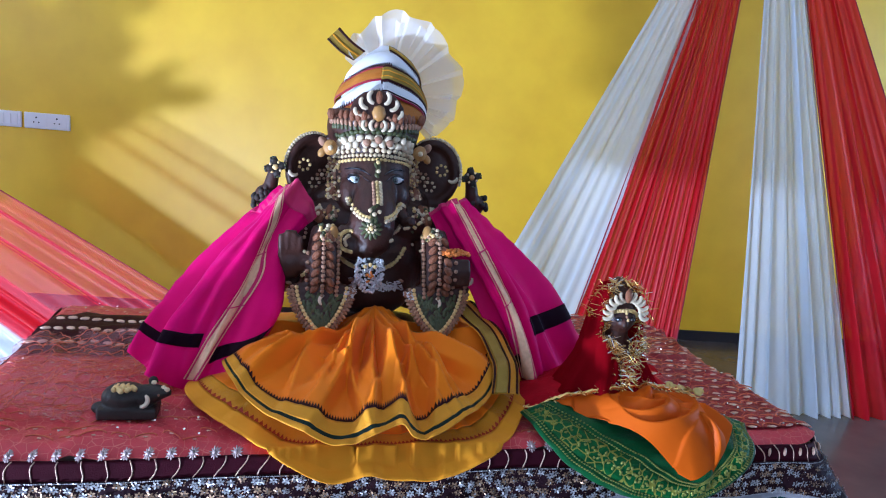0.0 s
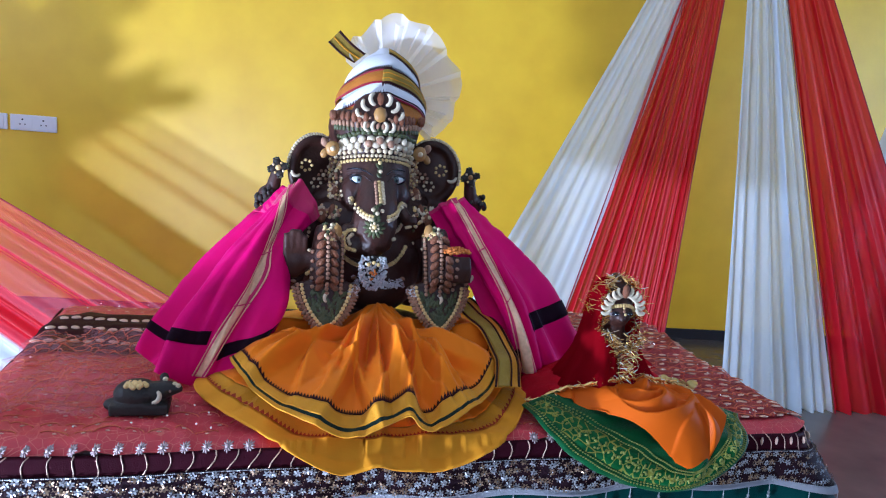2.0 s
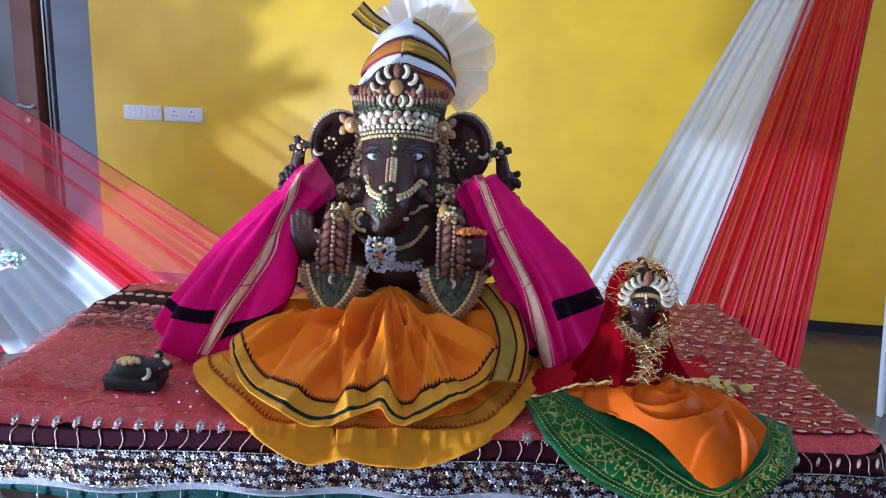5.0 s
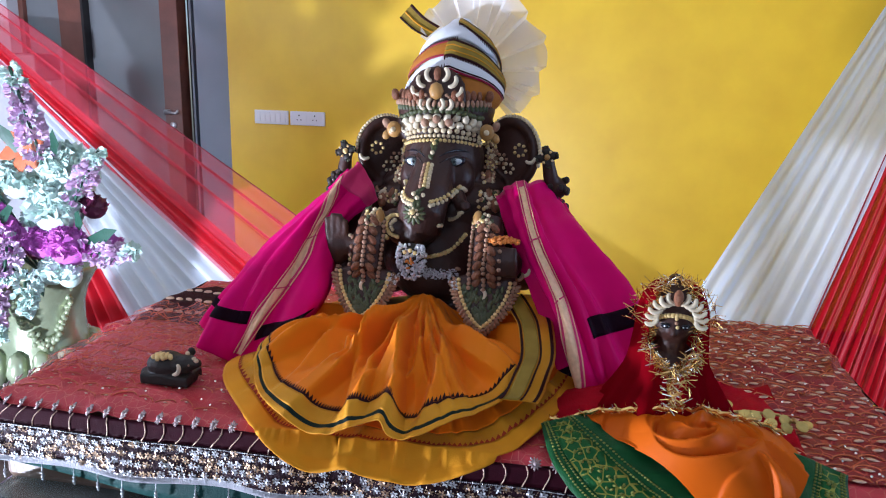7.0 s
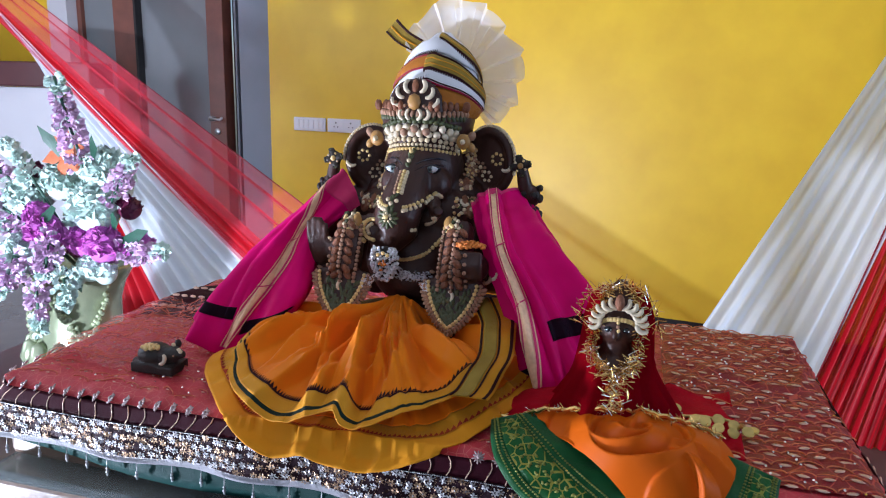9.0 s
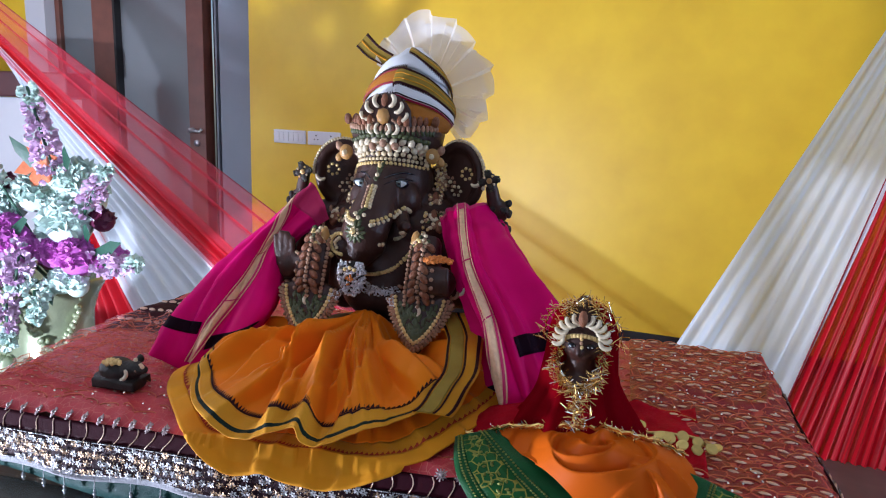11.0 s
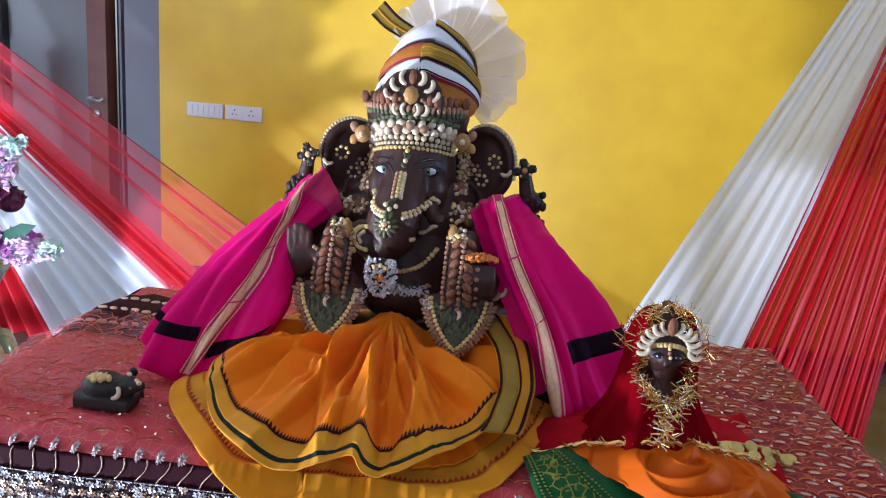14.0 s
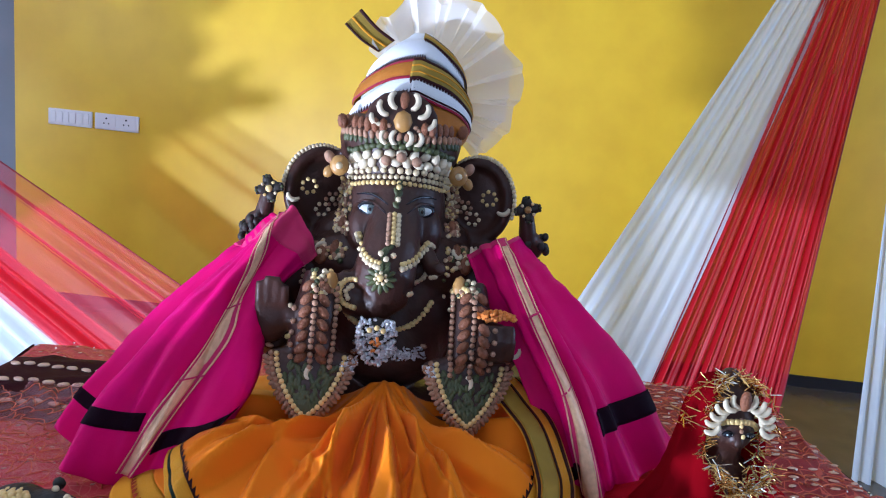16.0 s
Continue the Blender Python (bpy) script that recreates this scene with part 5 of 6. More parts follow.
def skirt(name, label, waist, hem, seed, hump, lines, bands, teeth, main, fold=1.0):
    def f(u, v, lift=0.0):
        a, c = spline(waist, u), spline(hem, u)
        p = a.lerp(c, v)
        knee = 0.35 + 0.65 * (math.exp(-((u - 0.27) / 0.15) ** 2) + math.exp(-((u - 0.73) / 0.15) ** 2))
        p.z += hump * knee * math.sin(math.pi * min(1, v * 0.95)) ** 1.2
        out = Vector((c.x - a.x, c.y - a.y, 0)).normalized()
        k = math.sin(math.pi * (0.10 + 0.82 * v))
        tri = lambda q: abs(((q / 6.283) % 1.0) * 2 - 1) * 2 - 1
        phi, rr = math.atan2(p.x - 0.145, 1.085 - p.y), math.hypot(p.x - 0.145, 1.085 - p.y)
        # knife pleats running out from the knot at the waist, each with a steep and a slack side
        facet = 0.0
        for a, amp, steep, slack, bend in PLEATS:
            d = phi - a - bend * rr + 0.03 * math.sin(seed * a)
            q = 1 - (d / steep if d > 0 else -d / slack)
            if q > 0:
                facet = max(facet, amp * q)
        facet *= min(1, max(0, (rr - 0.02) / 0.09)) * (2.0 - 3.4 * rr) * fold
        facet += 0.006 * tri(30 * rr + 6 * phi + seed) * fold * min(1, rr / 0.15)
        rid = 1 - abs(noise.noise(Vector((p.x * 11 + seed, p.y * 11, 3.3))))
        for mx in (0.060, 0.238):      # pressed down under the hanging drops
            p.z -= 0.022 * fold * math.exp(-((p.x - mx) / 0.05) ** 2 - ((p.y - 1.045) / 0.04) ** 2)
        d = 0.45 * crease_height(p.x, p.y, lines) * (0.25 + 0.75 * k) + facet * k + 0.010 * (rid - 0.8) * k + 0.0012 * math.sin(u * 55 + seed + 5 * math.sin(u * 13)) * v * (1 if fold > 0.5 else 0.2)
        p = p + Vector((0, 0, 1)) * (d + lift) + out * (d * 0.55 + lift)
        if p.y > TY0 - 0.012:
            p.z = max(p.z, top_z(p.x, max(p.y, TY0 + 0.03)) + 0.004 + lift)
        return p
    ob = thing(name, spline(hem, 0.5), label, "skirt", "silk skirts")
    lo = bands[0][0] if bands else 1.0
    b = Build()
    grid(b, f, 240, 80, 0, 1, 0, lo)
    part("silk", b, main, ob, "", True, 0.0014)
    for v0, v1, mt, nm in bands:
        b = Build()
        grid(b, f, 240, 6, 0, 1, v0, v1)
        part(nm, b, mt, ob, "", True, 0.0016)
    b = Build()
    n, v0, v1, mt = teeth
    for i in range(n):
        a, c = i / n, (i + 1) / n
        b.add([f(a, v0, 0.0016), f(c, v0, 0.0016), f((a + c) / 2, v1, 0.0016)], [(0, 1, 2)])
    part("toothed_edge", b, mt, ob, "row of woven dark teeth", False, kind="stuff")
    return ob


FOLDS = [(0.140, 1.085, -0.035, 0.945, 0.024, 0.016, 0.060), (0.136, 1.080, 0.012, 0.850, 0.046, -0.014, 0.060), (0.144, 1.078, 0.088, 0.800, 0.040, 0.012, 0.030),
         (0.146, 1.076, 0.118, 0.800, 0.052, -0.010, 0.026), (0.150, 1.076, 0.150, 0.830, 0.036, 0.010, 0.018), (0.152, 1.078, 0.192, 0.800, 0.050, 0.012, 0.040),
         (0.165, 1.084, 0.285, 0.915, 0.040, -0.014, 0.060), (0.020, 0.975, 0.130, 0.870, 0.030, 0.014, 0.034), (0.060, 0.945, 0.020, 0.835, 0.026, 0.010, 0.030),
         (0.185, 0.985, 0.262, 0.850, 0.028, -0.012, 0.034), (-0.030, 1.03, 0.065, 0.975, 0.022, 0.016, 0.034), (0.210, 0.960, 0.150, 0.870, 0.022, -0.010, 0.026)]
UNDERFOLDS = [(0.05, 0.95, 0.03, 0.79, 0.0204, 0.0096, 0.02975), (0.1, 0.95, 0.112, 0.78, 0.017, -0.008, 0.0255), (0.18, 0.95, 0.205, 0.78, 0.0204, 0.008, 0.0255),
              (0, 0.98, -0.07, 0.87, 0.0204, 0.0096, 0.02975), (0.25, 0.96, 0.32, 0.85, 0.0204, -0.0096, 0.02975), (0.28, 1, 0.37, 0.95, 0.017, 0.0096, 0.0255)]
WAIST = [(0.040, 1.20, 0.800), (0.035, 1.14, 0.802), (0.080, 1.095, 0.808), (0.145, 1.072, 0.840), (0.205, 1.095, 0.810), (0.250, 1.14, 0.802), (0.240, 1.20, 0.800)]
skirt("silk_skirt", "mustard silk underskirt with red toothed border, spread on the table",
      [(a, c + 0.01, z - 0.02) for a, c, z in WAIST],
      [(-0.045, 1.19, 0.742), (-0.118, 1.02, 0.742), (-0.108, 0.93, 0.742), (-0.035, 0.838, 0.737), (0.020, 0.797, 0.716), (0.066, 0.789, 0.699), (0.115, 0.790, 0.705), (0.165, 0.789, 0.698),
       (0.225, 0.792, 0.704), (0.290, 0.815, 0.728), (0.350, 0.915, 0.742), (0.378, 1.05, 0.744), (0.345, 1.19, 0.744)],
      41, 0.008, UNDERFOLDS, ((0.80, 0.895, MUSTARD, "mustard_band"), (0.895, 1.0, YELLOWSILK, "yellow_border")), (120, 0.895, 0.868, REDTOOTH), ORANGE, 0.5)
skirt("silk_skirt", "orange silk skirt with olive gold border, gathered at the waist", WAIST,
      [(-0.050, 1.20, 0.764), (-0.078, 1.04, 0.770), (-0.058, 0.93, 0.772), (-0.020, 0.850, 0.768), (0.030, 0.808, 0.754), (0.075, 0.796, 0.744), (0.115, 0.797, 0.752), (0.150, 0.802, 0.768),
       (0.172, 0.794, 0.750), (0.225, 0.812, 0.762), (0.290, 0.885, 0.774), (0.330, 1.02, 0.780), (0.345, 1.19, 0.778)],
      44, 0.006, FOLDS, ((0.862, 0.872, TOOTH, "dark_line"), (0.872, 0.950, MUSTARD, "mustard_border"), (0.950, 0.970, DKGREEN, "green_line"), (0.970, 1.0, MUSTARD, "mustard_edge")), (150, 0.864, 0.838, TOOTH), ORANGE)
# the folded end lying up the side
end = thing("skirt_end", (0.33, 1.0, 0.77), "pleated end of the skirt with gold and black stripes", "skirt")
ef = sheet([[(0.262, 1.075, 0.842), (0.286, 1.09, 0.846), (0.312, 1.11, 0.842)], [(0.292, 1.01, 0.826), (0.315, 1.025, 0.828), (0.338, 1.045, 0.822)],
            [(0.300, 0.93, 0.802), (0.325, 0.94, 0.802), (0.345, 0.955, 0.796)], [(0.283, 0.868, 0.780), (0.308, 0.872, 0.779), (0.330, 0.885, 0.772)]])
ff = lambda u, v, l=0.0: ef(u, v) + Vector((-0.2, -0.5, 0.8)) * (0.003 * math.sin(v * 19) + l)
for u0, u1, mt, nm, l in ((0, 1, MUSTARD, "cloth", 0), (0.04, 0.12, TOOTH, "stripe", 0.002), (0.16, 0.48, OLIVE, "stripe", 0.002), (0.52, 0.57, TOOTH, "stripe", 0.002), (0.82, 0.92, TOOTH, "stripe", 0.002)):
    b = Build()
    grid(b, lambda u, v: ff(u, v, l), 8, 40, u0, u1)
    part(nm, b, mt, end, "", True, 0.0014)

# ---- the clay mouse ----
b = Build()
MX, MY, MZ = -0.178, 0.922, 0.732
box(b, (MX - 0.048, MY - 0.024, MZ), (MX + 0.034, MY + 0.024, MZ + 0.016))
ball(b, (MX - 0.012, MY, MZ + 0.026), (0.034, 0.024, 0.022), None, 18, 10)
tube(b, [(MX + 0.012, MY - 0.004, MZ + 0.028), (MX + 0.032, MY - 0.008, MZ + 0.036), (MX + 0.052, MY - 0.012, MZ + 0.038)], [0.018, 0.013, 0.005], 12)
ball(b, (MX + 0.024, MY + 0.012, MZ + 0.046), (0.008, 0.004, 0.008), None, 10, 6)
ball(b, (MX - 0.046, MY, MZ + 0.010), (0.014, 0.012, 0.009), None, 10, 6)
vs, fs = moulded(b, 0.0022, 4)
F = Build()
F.add(vs, fs, kGREY)
for i in range(16):
    a, r = i * 2.4, 0.0042 * math.sqrt(i)
    ball(F, (MX - 0.012 + r * math.cos(a), MY - 0.012 + 0.7 * r * math.sin(a), MZ + 0.0455 - 0.12 * abs(r)), (0.0042, 0.0042, 0.004), None, 7, 5, kCHANA)
cashew(0, 0, 0.0095, 0.4, kCASHEW, 1.0, at=(Vector((MX + 0.018, MY - 0.022, MZ + 0.028)), Vector((0, -1, 0.3))))
for q in ((0.028, -0.006, 0.050), (0.042, -0.012, 0.0445), (0.047, -0.015, 0.043)):
    ball(F, (MX + q[0], MY + q[1], MZ + q[2]), (0.0042, 0.003, 0.0035), None, 7, 5, kPALE)
ball(F, (MX + 0.036, MY - 0.019, MZ + 0.036), (0.002, 0.002, 0.002), None, 6, 4, kPEANUT)
F.v = [Vector((MX + (q[0] - MX) * 0.88, MY + (q[1] - MY) * 0.88, MZ + (q[2] - MZ) * 0.9)) for q in F.v]
tagged(new("mouse_statuette", mesh_of("mouse_statuette", F, KIND)), "small dark clay mouse statuette with lentils on its back", "statuette")

# ---- the small figure beside it ----
SX, SY = 0.483, 0.925
b = Build()
ball(b, (SX, SY, 0.879), (0.0255, 0.027, 0.026), None, 20, 12)
ball(b, (SX, SY + 0.012, 0.900), (0.036, 0.028, 0.026), None, 20, 12)
ball(b, (SX, SY + 0.004, 0.80), (0.042, 0.032, 0.055), None, 20, 12)
ball(b, (SX - 0.002, SY - 0.028, 0.873), (0.005, 0.006, 0.008), None, 8, 6)
tube(b, [(SX, SY, 0.865), (SX, SY, 0.80)], 0.018, 12)
ball(b, (SX, SY + 0.01, 0.926), (0.010, 0.010, 0.009), None, 12, 8)
vs, fs = moulded(b, 0.0025, 4)
skin = BVHTree.FromPolygons(vs, fs)
F = Build()
F.add(vs, fs, kCLAY)
for i in range(13):
    a = radians(-96 + 192 * i / 12)
    x, z = SX + 0.034 * math.sin(a), 0.885 + 0.030 * math.cos(a)
    if i == 6:
        ball(F, (SX, SY - 0.025, 0.914), (0.0058, 0.005, 0.0105), None, 8, 6, kALMOND)
        continue
    e = 1 if a > 0 else -1
    cashew(0, 0, 0.0080, a + 0.35 * e, kCASHEW, e, at=(Vector((SX + 0.0275 * math.sin(a), SY - 0.023 + 0.002 * (i % 2), 0.886 + 0.026 * math.cos(a))), Vector((0, -1, 0.1))))
for i in range(15):
    a = radians(-72 + 144 * i / 14)
    p, n = on(SX + 0.0225 * math.sin(a), 0.878 + 0.014 * math.cos(a))
    ball(F, p + n * 0.001, (0.0031, 0.0031, 0.0031), None, 7, 5, kCHANA)
for k in range(4):
    p, n = on(SX, 0.887 - 0.0045 * k + 0.006)
    ball(F, p + n * 0.0016, (0.0022, 0.0022, 0.0024), None, 6, 5, kCHANA if k % 2 else kPEANUT)
for e in (-1, 1):
    p, n = on(SX + e * 0.0105, 0.8795)
    for r, o, m in (((0.0066, 0.003, 0.0036), 0.0, kEYED), ((0.0042, 0.003, 0.0015), 0.0008, kEYEW), ((0.0020, 0.003, 0.0022), 0.0022, kEYED)):
        ball(F, p + Vector((0, -o, 0)), r, None, 10, 6, m)
tagged(new("small_statue", mesh_of("small_statue", F, KIND)), "small dark clay statue crowned with cashews, wrapped in red veil", "statue")


def hill(x, y):
    z = top_z(x, y) + 0.006 + 0.052 * math.exp(-((x - SX) / 0.060) ** 2 - ((y - 0.955) / 0.055) ** 2)
    z += 0.022 * math.exp(-((x - 0.41) / 0.06) ** 2 - ((y - 0.95) / 0.06) ** 2) + 0.006 * abs(wob(x, y, 2, 22)) + 0.004 * math.sin(70 * x + 40 * y)
    return z


veil = thing("red_veil", (SX, 0.95, 0.74), "deep red net veil with gold tinsel edging, over the small statue", "veil")
b = Build()
grid(b, lambda u, v: Vector((0.345 + 0.30 * u, 0.895 + 0.19 * v + 0.012 * math.sin(7 * u), hill(0.345 + 0.30 * u, 0.895 + 0.19 * v))), 70, 44)
part("spread", b, VEILCLOTH, veil, "", True, 0.001)
b = Build()


def hood(u, v):
    t = v
    span = 140 + 38 * min(1, max(0, (v - 0.60) / 0.18))   # open at the face, closed over the body
    a = radians(-span + 2 * span * u)
    r = spline([(0.004, 0, 0.928), (0.028, 0, 0.920), (0.040, 0, 0.890), (0.043, 0, 0.855), (0.052, 0, 0.81), (0.086, 0, 0.752)], t)
    k = 1 + (0.10 * math.sin(8 * a + 5 * t) + 0.05 * math.sin(19 * a - 4 * t)) * t
    return Vector((SX + r.x * k * math.sin(a), SY + 0.010 + r.x * 0.8 * k * math.cos(a), r.z))


grid(b, hood, 60, 30)
part("hood", b, VEIL, veil, "", True, 0.001)
b = Build()
rnd = random.Random(77)


def tinsel(b, p, n, length, spread=1.0):
    for _ in range(n):
        w = Vector((rnd.gauss(0, 1), rnd.gauss(-0.3, 0.8), rnd.gauss(0, 1))).normalized()
        L = length * rnd.uniform(0.5, 1.2)
        s = w.orthogonal().normalized() * 0.0006
        q = Vector(p) + w * L
        b.add([Vector(p) - s, Vector(p) + s, q + s * 0.7, q - s * 0.7], [(0, 1, 2, 3)], 0 if rnd.random() < 0.8 else 1)


for u in (0.0, 1.0):
    for i in range(40):
        v = 0.05 + 0.85 * i / 40
        tinsel(b, hood(u, v), 9, 0.012)
for i in range(26):
    a = radians(-100 + 200 * i / 25)
    tinsel(b, (SX + 0.047 * math.sin(a), SY - 0.002, 0.885 + 0.046 * math.cos(a)), 6, 0.014)
for i in range(50):
    t = i / 49
    tinsel(b, (SX - 0.030 + 0.058 * t + rnd.gauss(0, 0.003), SY - 0.046, 0.856 - 0.026 * math.sin(math.pi * t) + rnd.gauss(0, 0.003)), 7, 0.013)
for i in range(22):
    tinsel(b, (SX + rnd.gauss(0, 0.007), SY - 0.056 + rnd.gauss(0, 0.004), 0.832 - 0.0018 * i), 8, 0.012)
part("tinsel", b, [TINSELGOLD, TINSELSILVER], veil, "gold and silver tinsel", False, kind="stuff")
small = thing("small_skirt", (0.5, 0.84, 0.74), "orange satin skirt with green brocade border, over the table edge", "skirt", "silk skirts")
of = sheet([[(0.385, 0.900, 0.754), (0.445, 0.890, 0.772), (0.502, 0.886, 0.780), (0.558, 0.892, 0.774), (0.614, 0.905, 0.754)],
            [(0.420, 0.862, 0.750), (0.466, 0.848, 0.766), (0.518, 0.840, 0.772), (0.574, 0.846, 0.768), (0.626, 0.862, 0.750)],
            [(0.474, 0.812, 0.737), (0.503, 0.804, 0.747), (0.540, 0.797, 0.749), (0.580, 0.802, 0.747), (0.616, 0.815, 0.737)],
            [(0.530, 0.788, 0.700), (0.545, 0.785, 0.693), (0.561, 0.782, 0.686), (0.576, 0.785, 0.693), (0.592, 0.795, 0.706)]])


def ofold(u, v):
    """Satin coiled round a dip at the top, falling in a few long folds."""
    p = of(u, v)
    dx, dy = p.x - 0.505, (p.y - 0.856) * 1.2
    r, th = math.hypot(dx, dy), math.atan2(dx, -dy)
    h = 0.010 * math.exp(-((dx - 0.004 - 0.3 * dy) / 0.007) ** 2 - ((p.y - 0.872) / 0.016) ** 2)
    for rad, amp, inn, out, lean in ((0.018, 0.011, 0.004, 0.018, 0.22), (0.036, 0.013, 0.004, 0.024, -0.22), (0.058, 0.013, 0.005, 0.032, 0.16), (0.084, 0.009, 0.005, 0.036, -0.12)):
        d = r - rad * (1 + lean * th)
        k = 1 - (d / out if d > 0 else -d / inn)
        if k > 0:
            h = max(h, amp * k * max(0.0, math.cos(th * 0.72)) ** 0.5)
    for a, amp, steep, slack in ((-1.30, 0.012, 0.08, 0.30), (0.95, 0.012, 0.30, 0.06), (1.35, 0.012, 0.06, 0.30)):
        d = th - a + 3 * (r - 0.08)
        k = 1 - (d / steep if d > 0 else -d / slack)
        if k > 0 and r > 0.05:
            h = max(h, amp * k * min(1, (r - 0.05) / 0.03))
    return p + Vector((0, -0.5, 0.9)) * (1.6 * h * (1 - v ** 6) + 0.0015 * wob(p.x, p.y, p.z, 24))


b = Build()
grid(b, ofold, 130, 90)
part("satin", b, ORANGESATIN, small, "", True, 0.0014)
inner = [(0.378, 0.898, 0.756), (0.436, 0.842, 0.744), (0.486, 0.808, 0.727), (0.528, 0.790, 0.704), (0.562, 0.783, 0.690), (0.588, 0.790, 0.706), (0.614, 0.806, 0.728), (0.636, 0.86, 0.752)]
outer = [(0.335, 0.888, 0.745), (0.352, 0.822, 0.732), (0.392, 0.792, 0.700), (0.450, 0.786, 0.674), (0.530, 0.781, 0.658), (0.600, 0.784, 0.676), (0.655, 0.804, 0.712), (0.676, 0.86, 0.737)]


def gf(u, v, l=0.0):
    p = spline(inner, u).lerp(spline(outer, u), v)
    return p + Vector((0, -0.6, 0.6)) * (0.003 * math.sin(u * 24) + 0.0015 * math.sin(u * 60 + 4 * v) + l)


b = Build()
grid(b, lambda u, v: gf(u, v - 0.45, -0.006 * max(0, 0.45 - v) / 0.45), 120, 14, 0, 1, 0, 1.45)
g = part("brocade_border", b, GREENPLAIN, small, "green silk border", True, 0.0014)
b = Build()
grid(b, lambda u, v: gf(u, v, 0.0016), 120, 5, 0.02, 0.98, 0.30, 0.78)
part("brocade_panel", b, GREENSILK, g, "woven gold leaf panel", True, 0.0006)
b = Build()
for v in (0.16, 0.26, 0.82, 0.90):
    for i in range(110):
        p = gf(i / 110, v, 0.002)
        ball(b, p, (0.0018, 0.0012, 0.0012), None, 5, 4)
for i in range(30):
    u = 0.03 + 0.94 * i / 30
    for k in range(5):
        a = k * 1.257 + i
        p = gf(u + 0.006 * math.cos(a), 0.54 + 0.10 * math.sin(a), 0.0026)
        ball(b, p, (0.0030, 0.0014, 0.0018), Matrix.Rotation(-a, 3, 'Y'), 6, 4)
part("gold_weave", b, GREENGOLD, g, "gold woven dots and leaves", kind="stuff")

b = Build()
pts = [Vector((0.345 + 0.012 * i, 0.905 - 0.002 * i, hill(0.345 + 0.012 * i, 0.905) + 0.006)) for i in range(4)]
pts += [ofold(i / 44, 0.015) + Vector((0, -0.003, 0.006 + 0.0015 * math.sin(i * 2.1))) for i in range(45)]
tube(b, pts, 0.0028, 6)
for p in pts:
    tinsel(b, p, 6, 0.010)
part("fringe", b, [TINSELGOLD, TINSELSILVER], veil, "gold tinsel fringe", False, kind="stuff")

# gilt coins on a chain, each one lying on the veil
coins = thing("coin_chain", (0.60, 0.97, 0.75), "chain of small gilt coins lying on the red cloth", "chain")
b = Build()
cl = [(0.535, 0.985), (0.56, 0.992), (0.60, 0.992), (0.64, 0.982), (0.665, 0.965)]
pts = [spline([(x, y, 0) for x, y in cl], i / 30) for i in range(31)]
tube(b, [(p.x, p.y, hill(p.x, p.y) + 0.004) for p in pts], 0.0022, 6)
part("chain", b, COIN, coins)
for i in range(17):
    q = spline([(x, y, 0) for x, y in cl], (i % 9 + 0.5) / 9)
    x, y = q.x + rnd.gauss(0, 0.003), q.y - 0.012 - 0.016 * (i // 9) + rnd.gauss(0, 0.003)
    z = hill(x, y) + 0.005 + 0.002 * (i % 3)
    R3 = turn_to((rnd.gauss(0, 0.3), -0.5 + rnd.gauss(0, 0.2), 1))
    b = Build()
    c = Vector((x, y, z))
    tube(b, [c - R3 @ Vector((0, 0, 0.0007)), c + R3 @ Vector((0, 0, 0.0007))], 0.0078, 14)
    tube(b, [c + R3 @ Vector((0, 0, 0.0007)), c + R3 @ Vector((0, 0, 0.0011))], 0.0058, 12)
    part("coin", b, COIN, coins, "", False)

# ---- the vase of artificial flowers ----
VX, VY = -1.44, 2.2
PX = VX - 0.07   # the vase stands a little aside of the middle of its bouquet
stand = thing("vase_stand", (PX, VY, FZ), "low dark maroon stand under the vase", "stand")
boxes("slab", (PX - 0.42, VY - 0.32, FZ + 0.05), (PX + 0.30, VY + 0.30, 0.075), MAROONWOOD, stand, "", 0.01)
for dx in (-0.36, 0.22):
    for dy in (-0.26, 0.22):
        boxes("foot", (PX + dx, VY + dy, FZ), (PX + dx + 0.06, VY + dy + 0.06, FZ + 0.05), MAROONWOOD, stand)
vase = thing("flower_vase", (PX, VY, 0.075), "large gilt green vase with moulded leaves round its foot", "vase")
b = Build()
lathe(b, [(0.000, 0.0), (0.132, 0.0), (0.157, 0.02), (0.169, 0.06), (0.165, 0.10), (0.155, 0.14), (0.148, 0.20), (0.151, 0.27), (0.169, 0.33), (0.198, 0.385), (0.222, 0.41), (0.218, 0.42), (0.189, 0.40), (0.141, 0.33), (0.000, 0.30)],
      (PX, VY, 0.075), 48, 0, lambda i, t: 0.02 * math.sin(6 * t) if i > 8 else 0.0)
part("body", b, VASE, vase)
for i in range(14):
    a = i * 6.283 / 14
    b = Build()
    tube(b, [(PX + 0.172 * math.cos(a), VY + 0.172 * math.sin(a), 0.10), (PX + 0.179 * math.cos(a), VY + 0.179 * math.sin(a), 0.15), (PX + 0.169 * math.cos(a), VY + 0.169 * math.sin(a), 0.20), (PX + 0.160 * math.cos(a), VY + 0.160 * math.sin(a), 0.215)], [0.022, 0.034, 0.028, 0.012], 10)
    part("moulded_leaf", b, VASE, vase)
b = Build()
for i in range(2):
    for k in range(70):
        t = k / 69
        a = -2.6 + 1.25 * i + 1.15 * t
        z = 0.40 - 0.16 * math.sin(math.pi * t) + rnd.gauss(0, 0.012)
        r = 0.158 + rnd.random() * 0.014
        ball(b, (PX + r * math.cos(a), VY + r * math.sin(a), z), (0.011, 0.011, 0.011), None, 6, 5)
part("swag", b, VASE, vase, "moulded garland of small blossoms", kind="stuff")


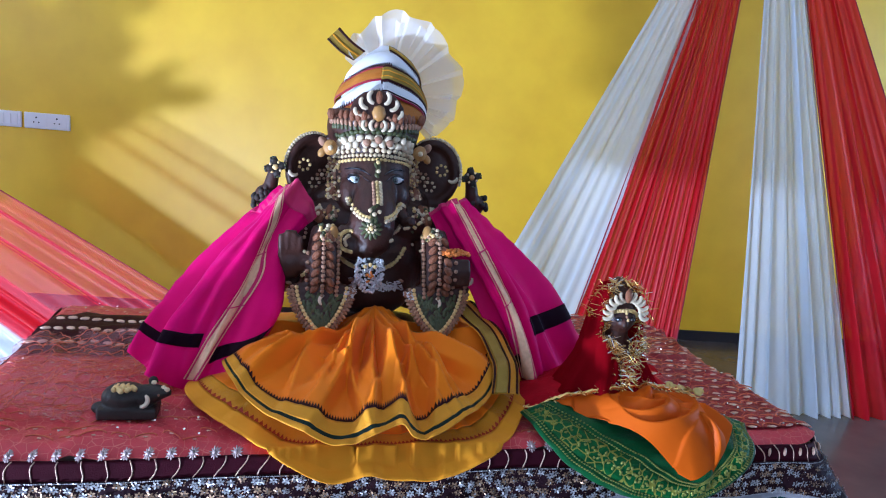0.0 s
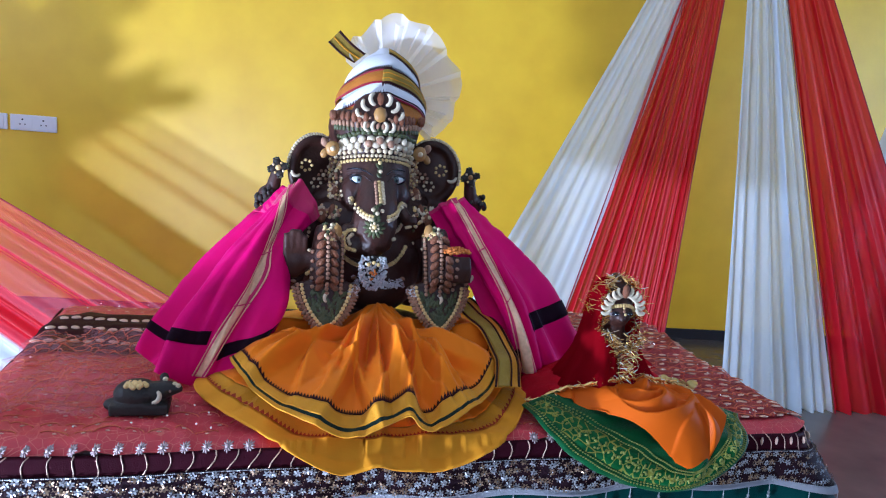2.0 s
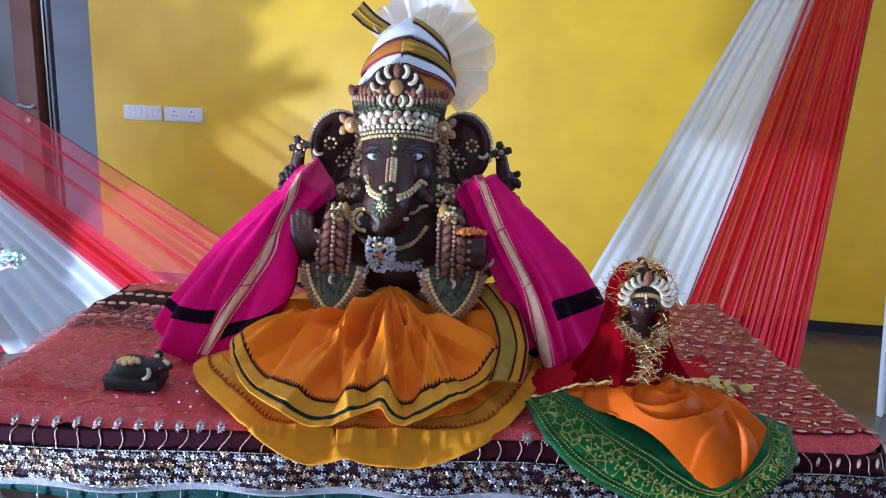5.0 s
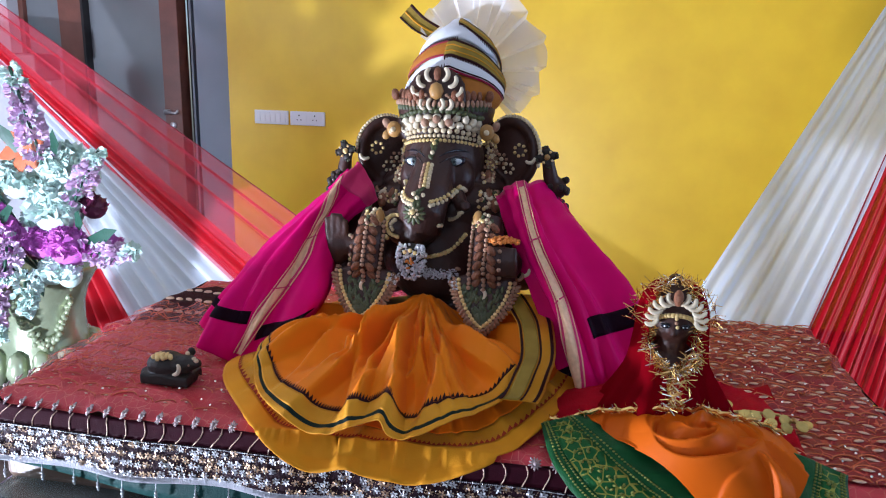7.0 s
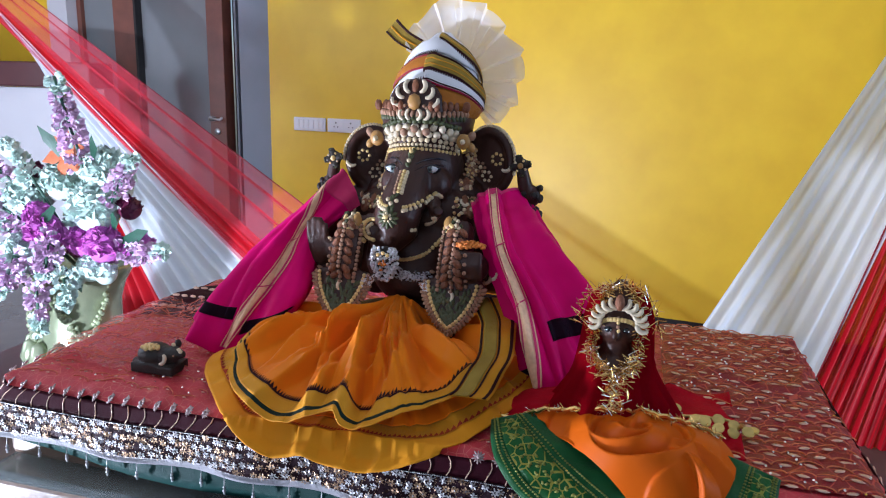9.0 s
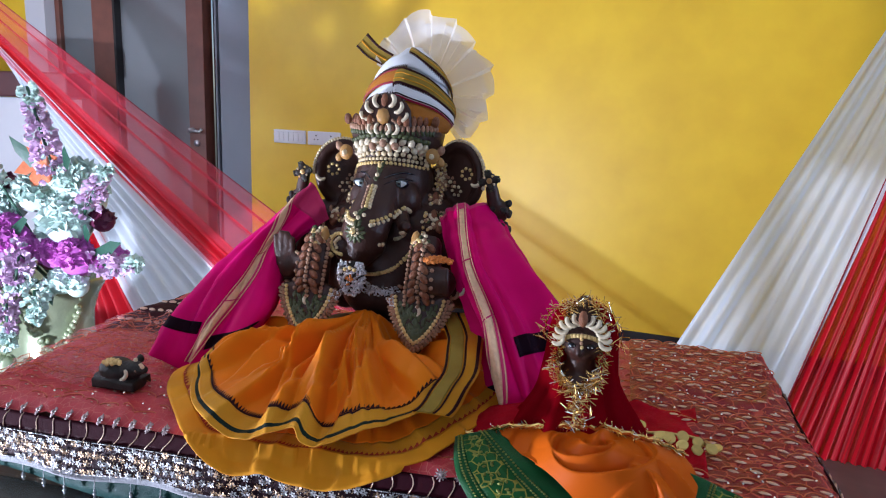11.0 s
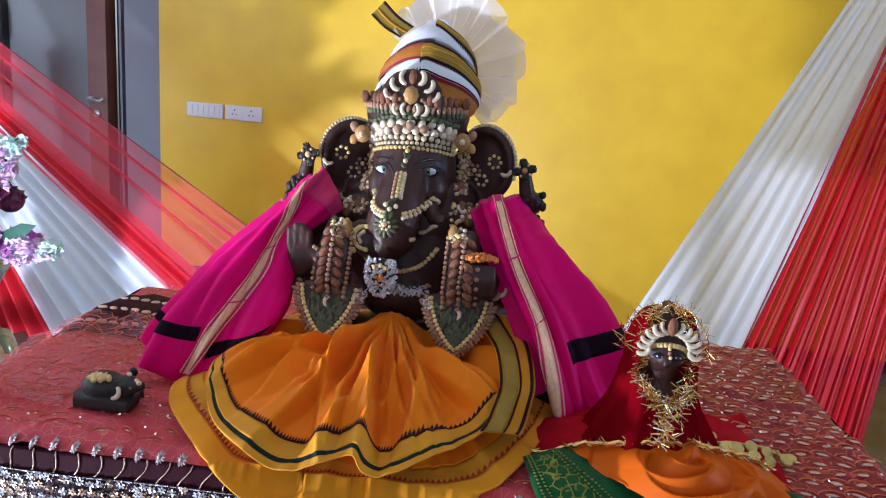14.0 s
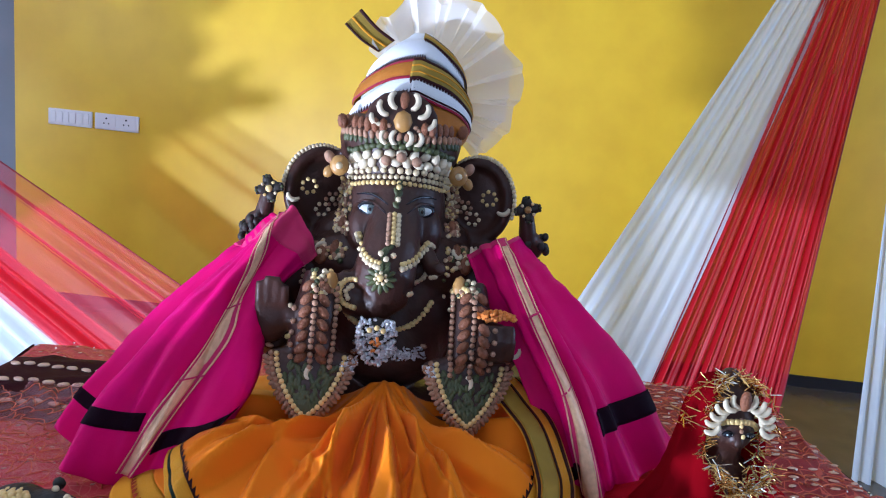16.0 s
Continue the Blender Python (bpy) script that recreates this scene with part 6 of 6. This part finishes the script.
def petal(b, p, way, up, length, width, m=0, cup=0.3):
    """A small bent petal."""
    way = Vector(way).normalized()
    side = way.cross(Vector(up)).normalized()
    n = side.cross(way)
    p = Vector(p)
    q = [p - side * width * 0.25, p + side * width * 0.25, p + way * length * 0.55 - side * width * 0.5 + n * cup * length * 0.25,
         p + way * length * 0.55 + side * width * 0.5 + n * cup * length * 0.25, p + way * length + n * cup * length * 0.9, p + way * length * 0.55 + n * cup * length * 0.05]
    b.add(q, [(0, 1, 5), (0, 5, 2), (1, 3, 5), (2, 5, 4), (5, 3, 4)], m)


bouquet = thing("bouquet", (VX, VY, 0.45), "full bouquet of artificial white, lilac, magenta and orange flowers", "flowers")


def bloom(name, c, r, n, mt, label, cup=0.5):
    b = Build()
    for i in range(n):
        t = (i + 0.5) / n
        a = i * 2.4
        el = math.pi / 2 - 1.9 * t
        d = Vector((math.cos(el) * math.cos(a), math.cos(el) * math.sin(a), math.sin(el)))
        d = (d + Vector((0, -0.55, 0.1))).normalized()
        petal(b, Vector(c) + d * r * 0.55, d + Vector((rnd.gauss(0, 0.55), rnd.gauss(0, 0.55), rnd.gauss(0, 0.55))), (rnd.gauss(0, 1), rnd.gauss(0, 1), rnd.gauss(0, 1) + 0.3), r * rnd.uniform(0.28, 0.46), r * 0.40, 0, cup)
    ball(b, c, (r * 0.74, r * 0.74, r * 0.74), None, 10, 7)
    part(name, b, mt, bouquet, label, True)


def spike(p0, p1, n, r, mt, tip, label):
    b = Build()
    p0, p1 = Vector(p0), Vector(p1)
    for i in range(int(n * 1.5)):
        t = rnd.random()
        w = Vector((rnd.gauss(0, 1), rnd.gauss(-0.2, 1), rnd.gauss(0, 0.7))).normalized()
        c = p0.lerp(p1, t) + w * r * (1.15 - 0.75 * t) * rnd.uniform(0.7, 1.0)
        for k in range(6):
            u = Vector((rnd.gauss(0, 1), rnd.gauss(0, 1), rnd.gauss(0, 1)))
            petal(b, c, w + u * 0.8, u.cross(w) + Vector((0.01, 0, 0)), 0.019, 0.020, 1 if t > 0.80 or rnd.random() < 0.08 else 0)
    part("flower_spike", b, [mt, tip], bouquet, label)
    s = Build()
    tube(s, [(VX, VY, 0.42), p0.lerp(Vector((VX, VY, 0.45)), 0.4), p0, p1], 0.005, 6)
    part("stem", s, LEAF, bouquet)


def at(dx, z, dy=0.0):
    return (VX + dx, VY + dy, z)


for dx, z, r, dy in ((0.150, 0.838, 0.105, -0.05), (0.121, 0.713, 0.115, -0.09), (-0.14, 0.53, 0.105, -0.16), (-0.044, 0.794, 0.09, -0.05), (-0.18, 0.729, 0.095, -0.08), (0.02, 0.66, 0.09, -0.02), (0.05, 0.76, 0.1, 0.08), (-0.06, 0.88, 0.07, 0.02)):
    bloom("peony", at(dx, z, dy), r, 270, PETALWHITE, "mint white peony")
for dx, z, r, dy in ((0.183, 0.595, 0.085, -0.13), (-0.065, 0.615, 0.085, -0.13), (0.281, 0.585, 0.07, -0.08), (0.08, 0.60, 0.07, -0.12), (-0.27, 0.61, 0.06, -0.05), (-0.10, 0.68, 0.06, -0.12)):
    bloom("chrysanthemum", at(dx, z, dy), r, 220, PETALMAGENTA, "magenta chrysanthemum", 0.2)
for dx, z, r in ((-0.158, 0.81, 0.06), (-0.162, 0.672, 0.055), (0.235, 0.72, 0.055), (0.0, 0.56, 0.05)):
    bloom("wine_flower", at(dx, z, -0.06), r, 70, PETALDARK, "dark wine flower")
for dx, z, r in ((0.139, 0.517, 0.06), (-0.156, 0.919, 0.045), (0.20, 0.505, 0.05), (0.08, 0.485, 0.045)):
    bloom("pale_flower", at(dx, z, -0.16), r, 70, PETALWHITE, "pale blue-white flower")
b = Build()
for k in range(6):
    a = k * 1.047 + 0.3
    petal(b, at(0.011, 0.905, -0.08), (math.cos(a), -0.45, math.sin(a)), (0, -1, 0.2), 0.10, 0.05, 0, -0.3)
part("lily", b, PETALORANGE, bouquet, "orange lily")
for p0, p1, n, r, mt, lab in (((0.104, 0.88), (0.059, 1.166), 80, 0.05, PETALLILAC, "tall lilac and white flower spike"), ((0.223, 0.775), (0.341, 0.916), 46, 0.04, PETALLILAC, "lilac flower spike"),
                              ((0.24, 0.575), (0.446, 0.606), 60, 0.045, PETALLILAC, "lilac flower spike"), ((-0.015, 0.55), (-0.015, 0.30), 70, 0.045, PETALLILAC, "hanging lilac flower spike"),
                              ((-0.247, 0.53), (-0.345, 0.33), 60, 0.045, PETALLILAC, "hanging lilac flower spike"), ((-0.2, 0.674), (-0.33, 0.76), 56, 0.045, PETALLILAC, "lilac flower spike"),
                              ((-0.12, 0.62), (-0.24, 0.64), 50, 0.05, PETALLILAC, "lilac flower spike"), ((-0.10, 0.80), (-0.14, 0.93), 40, 0.04, PETALWHITE, "white flower spike"),
                              ((0.10, 0.50), (0.10, 0.40), 36, 0.04, PETALWHITE, "hanging white flower spike"), ((-0.10, 0.56), (-0.16, 0.42), 50, 0.045, PETALLILAC, "hanging lilac flower spike"), ((0.05, 0.62), (0.03, 0.50), 50, 0.045, PETALLILAC, "hanging lilac flower spike"), ((-0.2, 0.80), (-0.28, 0.90), 40, 0.04, PETALLILAC, "lilac flower spike")):
    hang = "hanging" in lab
    spike(at(*p0, -0.24 if hang else -0.12), at(*p1, -0.25 if hang else -0.16), n, r, mt, PETALWHITE, lab)
for dx, z, ex, ez in ((0.25, 0.62, 0.385, 0.665), (0.03, 0.90, -0.005, 0.99), (-0.2, 0.5, -0.27, 0.44), (0.16, 0.90, 0.20, 0.97), (-0.02, 0.72, -0.05, 0.66), (0.22, 0.66, 0.26, 0.72), (-0.22, 0.80, -0.28, 0.86), (0.04, 0.50, 0.10, 0.44)):
    b = Build()
    p, q = Vector(at(dx, z, -0.13)), Vector(at(ex, ez, -0.16))
    petal(b, p, q - p, (0, -1, 0.3), (q - p).length * 1.2, 0.045, 0, 0.15)
    part("leaf", b, LEAF, bouquet, "dark green leaf")
